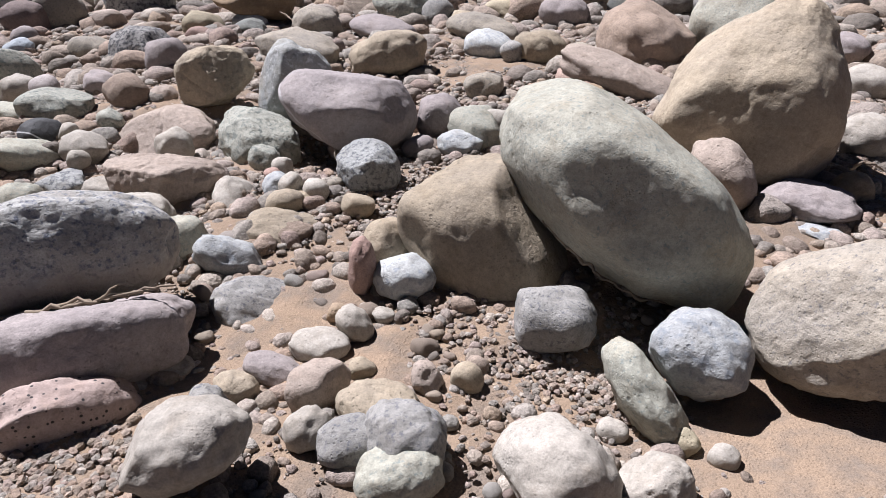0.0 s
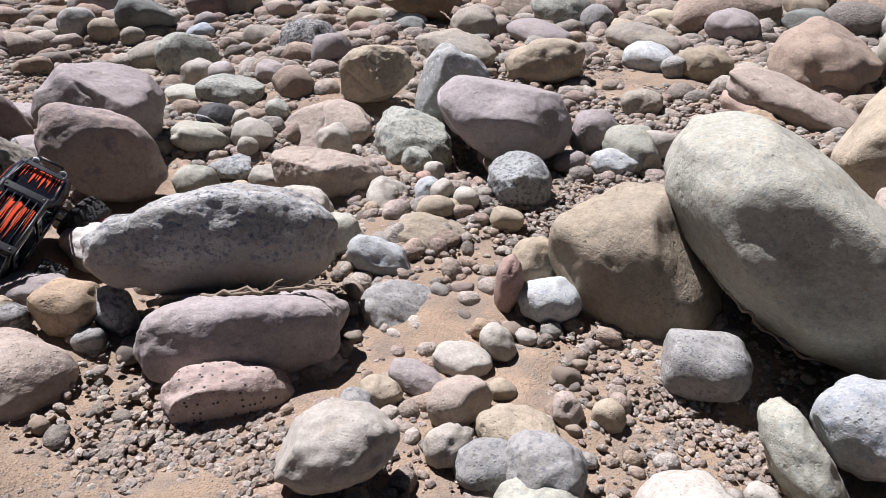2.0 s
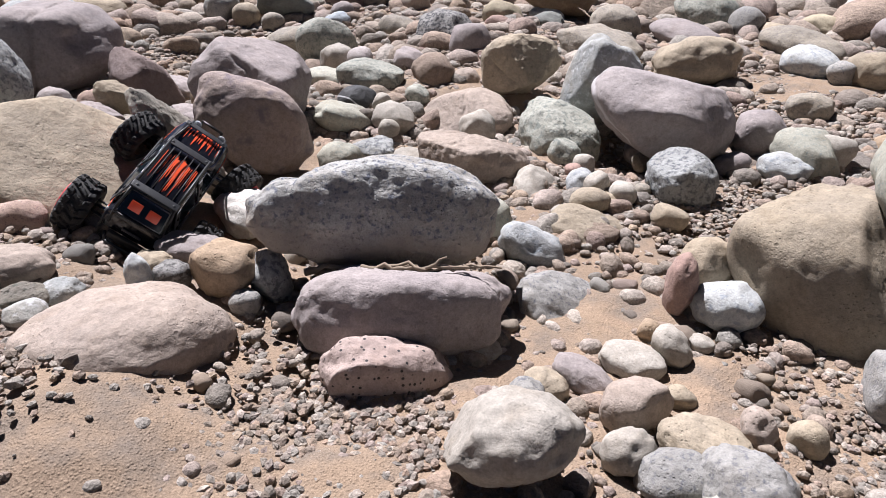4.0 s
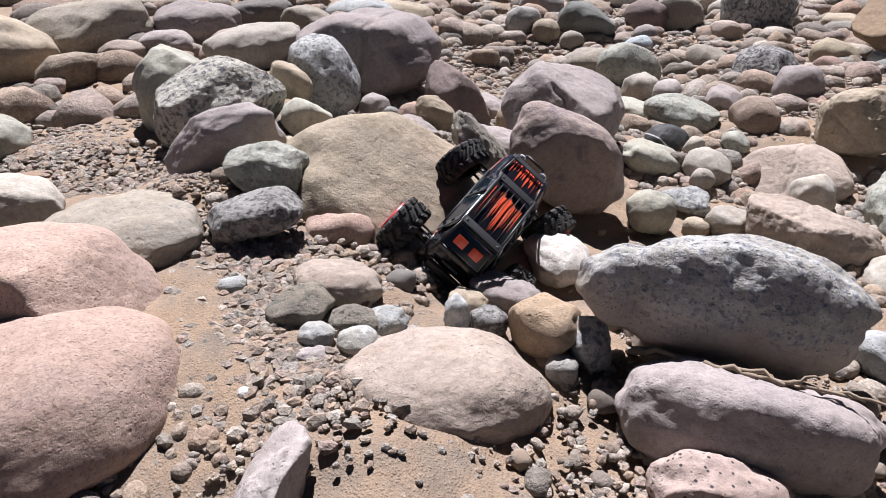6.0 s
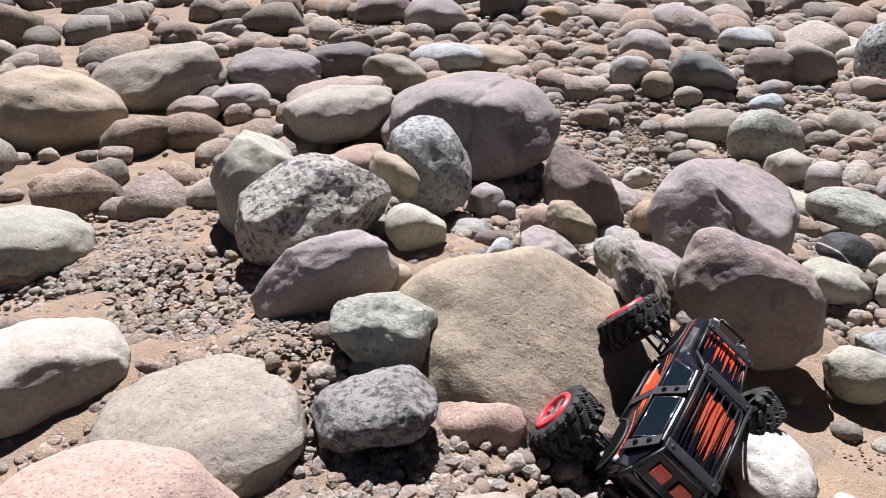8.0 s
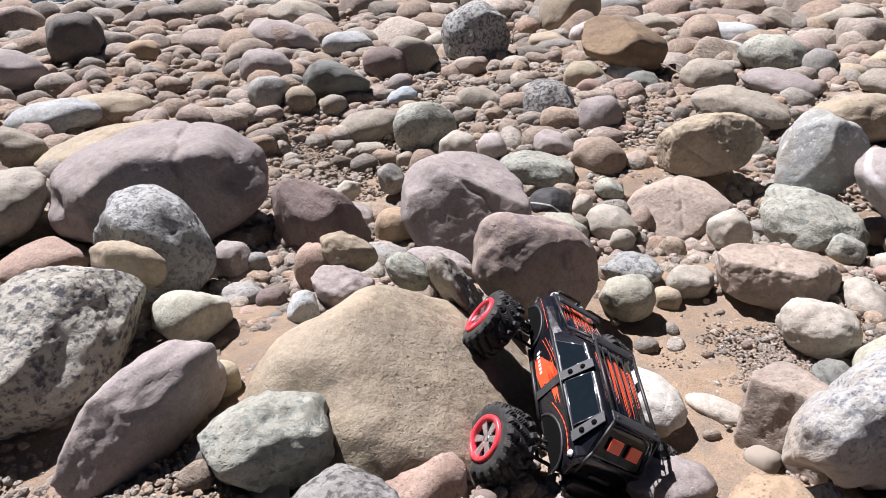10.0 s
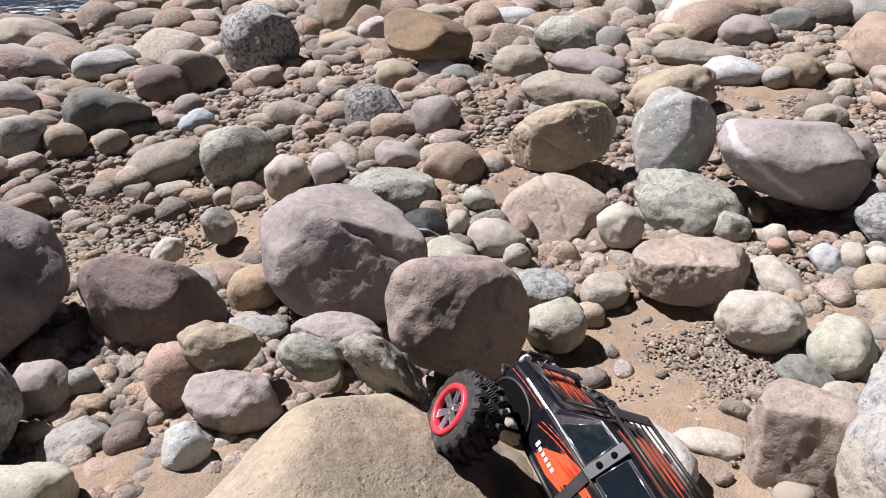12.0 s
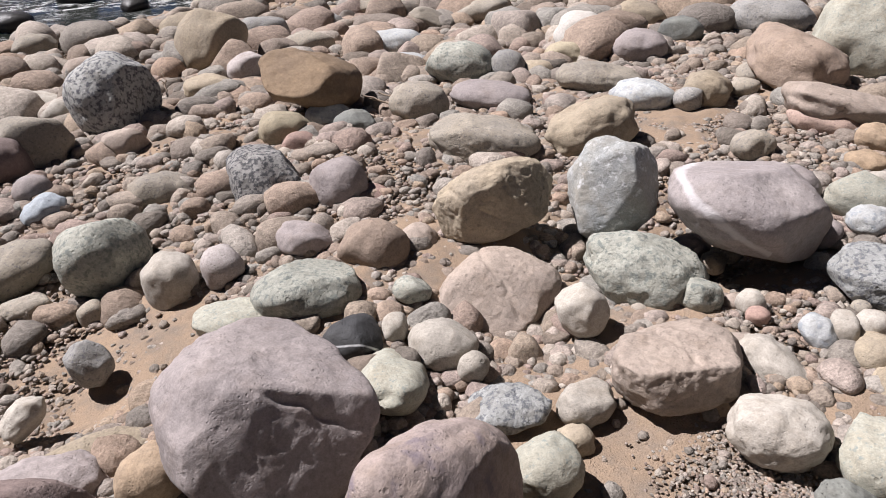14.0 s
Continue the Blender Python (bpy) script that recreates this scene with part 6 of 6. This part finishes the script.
def scatter(count, box, low, high, power, seed, level, sink, masked, flat=0.75, beds=False):
    """Many small stones as one mesh: sizes from low to high, rare at the top end."""
    rng = np.random.default_rng(seed)
    x, y = bed_points(count * 2, seed) if beds else (rng.uniform(box[0], box[1], count * 3), rng.uniform(box[2], box[3], count * 3))
    keep = (rng.uniform(0, 1.1, len(x)) < gravel_mask(x, y, high < 0.0145)) if masked else np.ones(len(x), bool)
    keep &= shore(x, y) < -0.2
    x, y = x[keep][:count], y[keep][:count]
    n = len(x)
    r = low * (high / low) ** (rng.uniform(0, 1, n) ** power)
    kinds = [stone_shape(level, 500 + seed * 20 + k, 2.3 + 0.12 * (k % 4), 6 + k % 4) for k in range(8)]
    tri = np.array(kinds[0][2])
    base = ground_level(x, y)
    pick = rng.integers(0, 8, n)
    shapes = np.stack([k[0] for k in kinds])[pick]
    stretch = np.stack([rng.uniform(0.8, 1.25, n), rng.uniform(0.7, 1.0, n), rng.uniform(0.45, 0.85, n) * flat / 0.75], 1)
    shapes = shapes * stretch[:, None, :] * r[:, None, None]
    a, t = rng.uniform(0, 2 * np.pi, n), rng.normal(0, 0.28, n)
    ct, st = np.cos(t)[:, None], np.sin(t)[:, None]
    sx, sy, sz = shapes[:, :, 0], shapes[:, :, 1], shapes[:, :, 2]
    sy, sz = sy * ct - sz * st, sy * st + sz * ct
    ca, sa = np.cos(a)[:, None], np.sin(a)[:, None]
    out = np.stack([sx * ca - sy * sa + x[:, None], sx * sa + sy * ca + y[:, None], sz + (base + r * stretch[:, 2] * sink)[:, None]], 2)
    m = shapes.shape[1]
    verts = out.reshape(-1, 3)
    faces = (tri[None] + (np.arange(n) * m)[:, None, None]).reshape(-1, 3)
    return verts, faces


def stuff(name, label, category, verts, faces, material, smooth=True):
    me = bpy.data.meshes.new(name)
    me.vertices.add(len(verts))
    me.vertices.foreach_set("co", verts.astype(np.float32).ravel())
    me.loops.add(faces.size)
    me.loops.foreach_set("vertex_index", faces.astype(np.int32).ravel())
    me.polygons.add(len(faces))
    me.polygons.foreach_set("loop_start", np.arange(0, faces.size, 3, dtype=np.int32))
    me.polygons.foreach_set("use_smooth", np.full(len(faces), smooth))
    me.materials.append(material)
    me.update(calc_edges=True)
    return tagged(new(name, me), label, category, kind="stuff")


def joined(*sets):
    verts, faces, at = [], [], 0
    for v, f in sets:
        verts.append(v)
        faces.append(f + at)
        at += len(v)
    return np.concatenate(verts), np.concatenate(faces)


stuff("gravel", "mixed grey, tan and pinkish gravel among the stones", "gravel",
      *joined(scatter(3600, (-4.5, 2.8, -2.0, 0.1), 0.008, 0.03, 1.3, 51, 1, 0.25, True), scatter(1700, (-3.9, 2.0, 0.1, 4.6), 0.021, 0.037, 1.2, 1, 2, 0.25, True), scatter(4200, (-3.9, 2.0, 0.1, 4.6), 0.012, 0.021, 1.0, 41, 2, 0.25, True), scatter(11000, (-3.9, 2.0, 0.1, 4.6), 0.007, 0.014, 1.0, 11, 1, 0.25, True), scatter(16000, (-3.8, 2.2, 2.0, 5.8), 0.008, 0.019, 1.2, 35, 1, 0.4, True), scatter(13000, (-3.6, 2.2, 1.9, 5.2), 0.011, 0.026, 1.2, 33, 1, 0.35, True), scatter(6000, (-6.5, 3.5, 4.2, 9.5), 0.014, 0.05, 1.6, 2, 1, 0.25, True)), PEBBLE)
stuff("grit", "coarse angular grit and tiny pebbles lying thick on the sand", "grit",
      *joined(scatter(14000, (-3.4, 1.6, 0.1, 3.6), 0.0028, 0.009, 1.6, 3, 1, 0.2, True), scatter(22000, None, 0.0045, 0.017, 1.4, 9, 1, 0.45, False, beds=True)), PEBBLE, False)
stuff("far_stones", "countless grey, tan and mauve river stones in the distance", "stones",
      *joined(scatter(820, (-9.0, 5.0, 5.2, 11.5), 0.09, 0.27, 1.5, 4, 3, 0.22, False), scatter(3400, (-9.0, 5.0, 5.2, 11.5), 0.035, 0.10, 1.0, 14, 2, 0.25, False), scatter(420, (-6.5, -3.4, 0.6, 5.4), 0.05, 0.15, 1.6, 5, 2, 0.2, False), scatter(300, (1.9, 5.0, 0.9, 5.4), 0.05, 0.15, 1.6, 6, 2, 0.2, False), scatter(600, (-17.0, -6.0, 1.5, 11.5), 0.07, 0.26, 1.4, 27, 2, 0.3, False), scatter(420, (-7.0, 5.0, -6.0, -0.2), 0.03, 0.15, 2.0, 26, 2, 0.2, False)), PEBBLE)
stuff("small_cobbles", "small rounded cobbles filling the gaps", "cobbles",
      *joined(scatter(700, (-6.0, 4.0, -3.5, 0.0), 0.02, 0.09, 1.8, 52, 2, 0.2, False), scatter(800, (-3.9, 2.2, 1.9, 5.4), 0.035, 0.075, 1.3, 7, 3, 0.2, True), scatter(4200, (-3.9, 2.2, 1.6, 5.4), 0.02, 0.042, 1.2, 17, 2, 0.25, True), scatter(900, (-5.0, 2.6, 3.4, 6.4), 0.04, 0.12, 1.7, 8, 2, 0.2, False)), PEBBLE)


def loose_cobbles():
    """Cobbles that can be counted, near the walk."""
    rng = np.random.default_rng(77)
    shapes = []
    for k in range(14):
        q, v, faces = stone_shape(3, 900 + k, 2.2 + 0.15 * (k % 5), 3 + k % 5)
        q = q * np.array((1.0, rng.uniform(0.7, 0.95), rng.uniform(0.5, 0.8)))
        me = bpy.data.meshes.new("loose cobble")
        me.from_pydata((q * (1 + 0.05 * fractal(q * 2.5, k, 3))[:, None]).tolist(), [], faces)
        me.polygons.foreach_set("use_smooth", [True] * len(me.polygons))
        me.materials.append(LOOSE)
        shapes.append(me)
    made = 0
    while made < 280:
        x, y = rng.uniform(-2.9, 1.1), rng.uniform(0.35, 2.9)
        if rng.uniform(0, 1.0) > gravel_mask(np.array([x]), np.array([y]), False)[0]:
            continue
        r = 0.016 * (0.042 / 0.016) ** (rng.uniform() ** 2.2)
        ob = new("loose_cobble", shapes[made % 14])
        ob.matrix_world = pose(x, y, float(ground_level(np.array(x), np.array(y))) + r * 0.22, rng.normal(0, 12), rng.normal(0, 12), rng.uniform(0, 360)) @ Matrix.Scale(r, 4)
        tagged(ob, "small loose river cobble lying in the gravel", "cobble", "loose cobbles")
        made += 1


loose_cobbles()
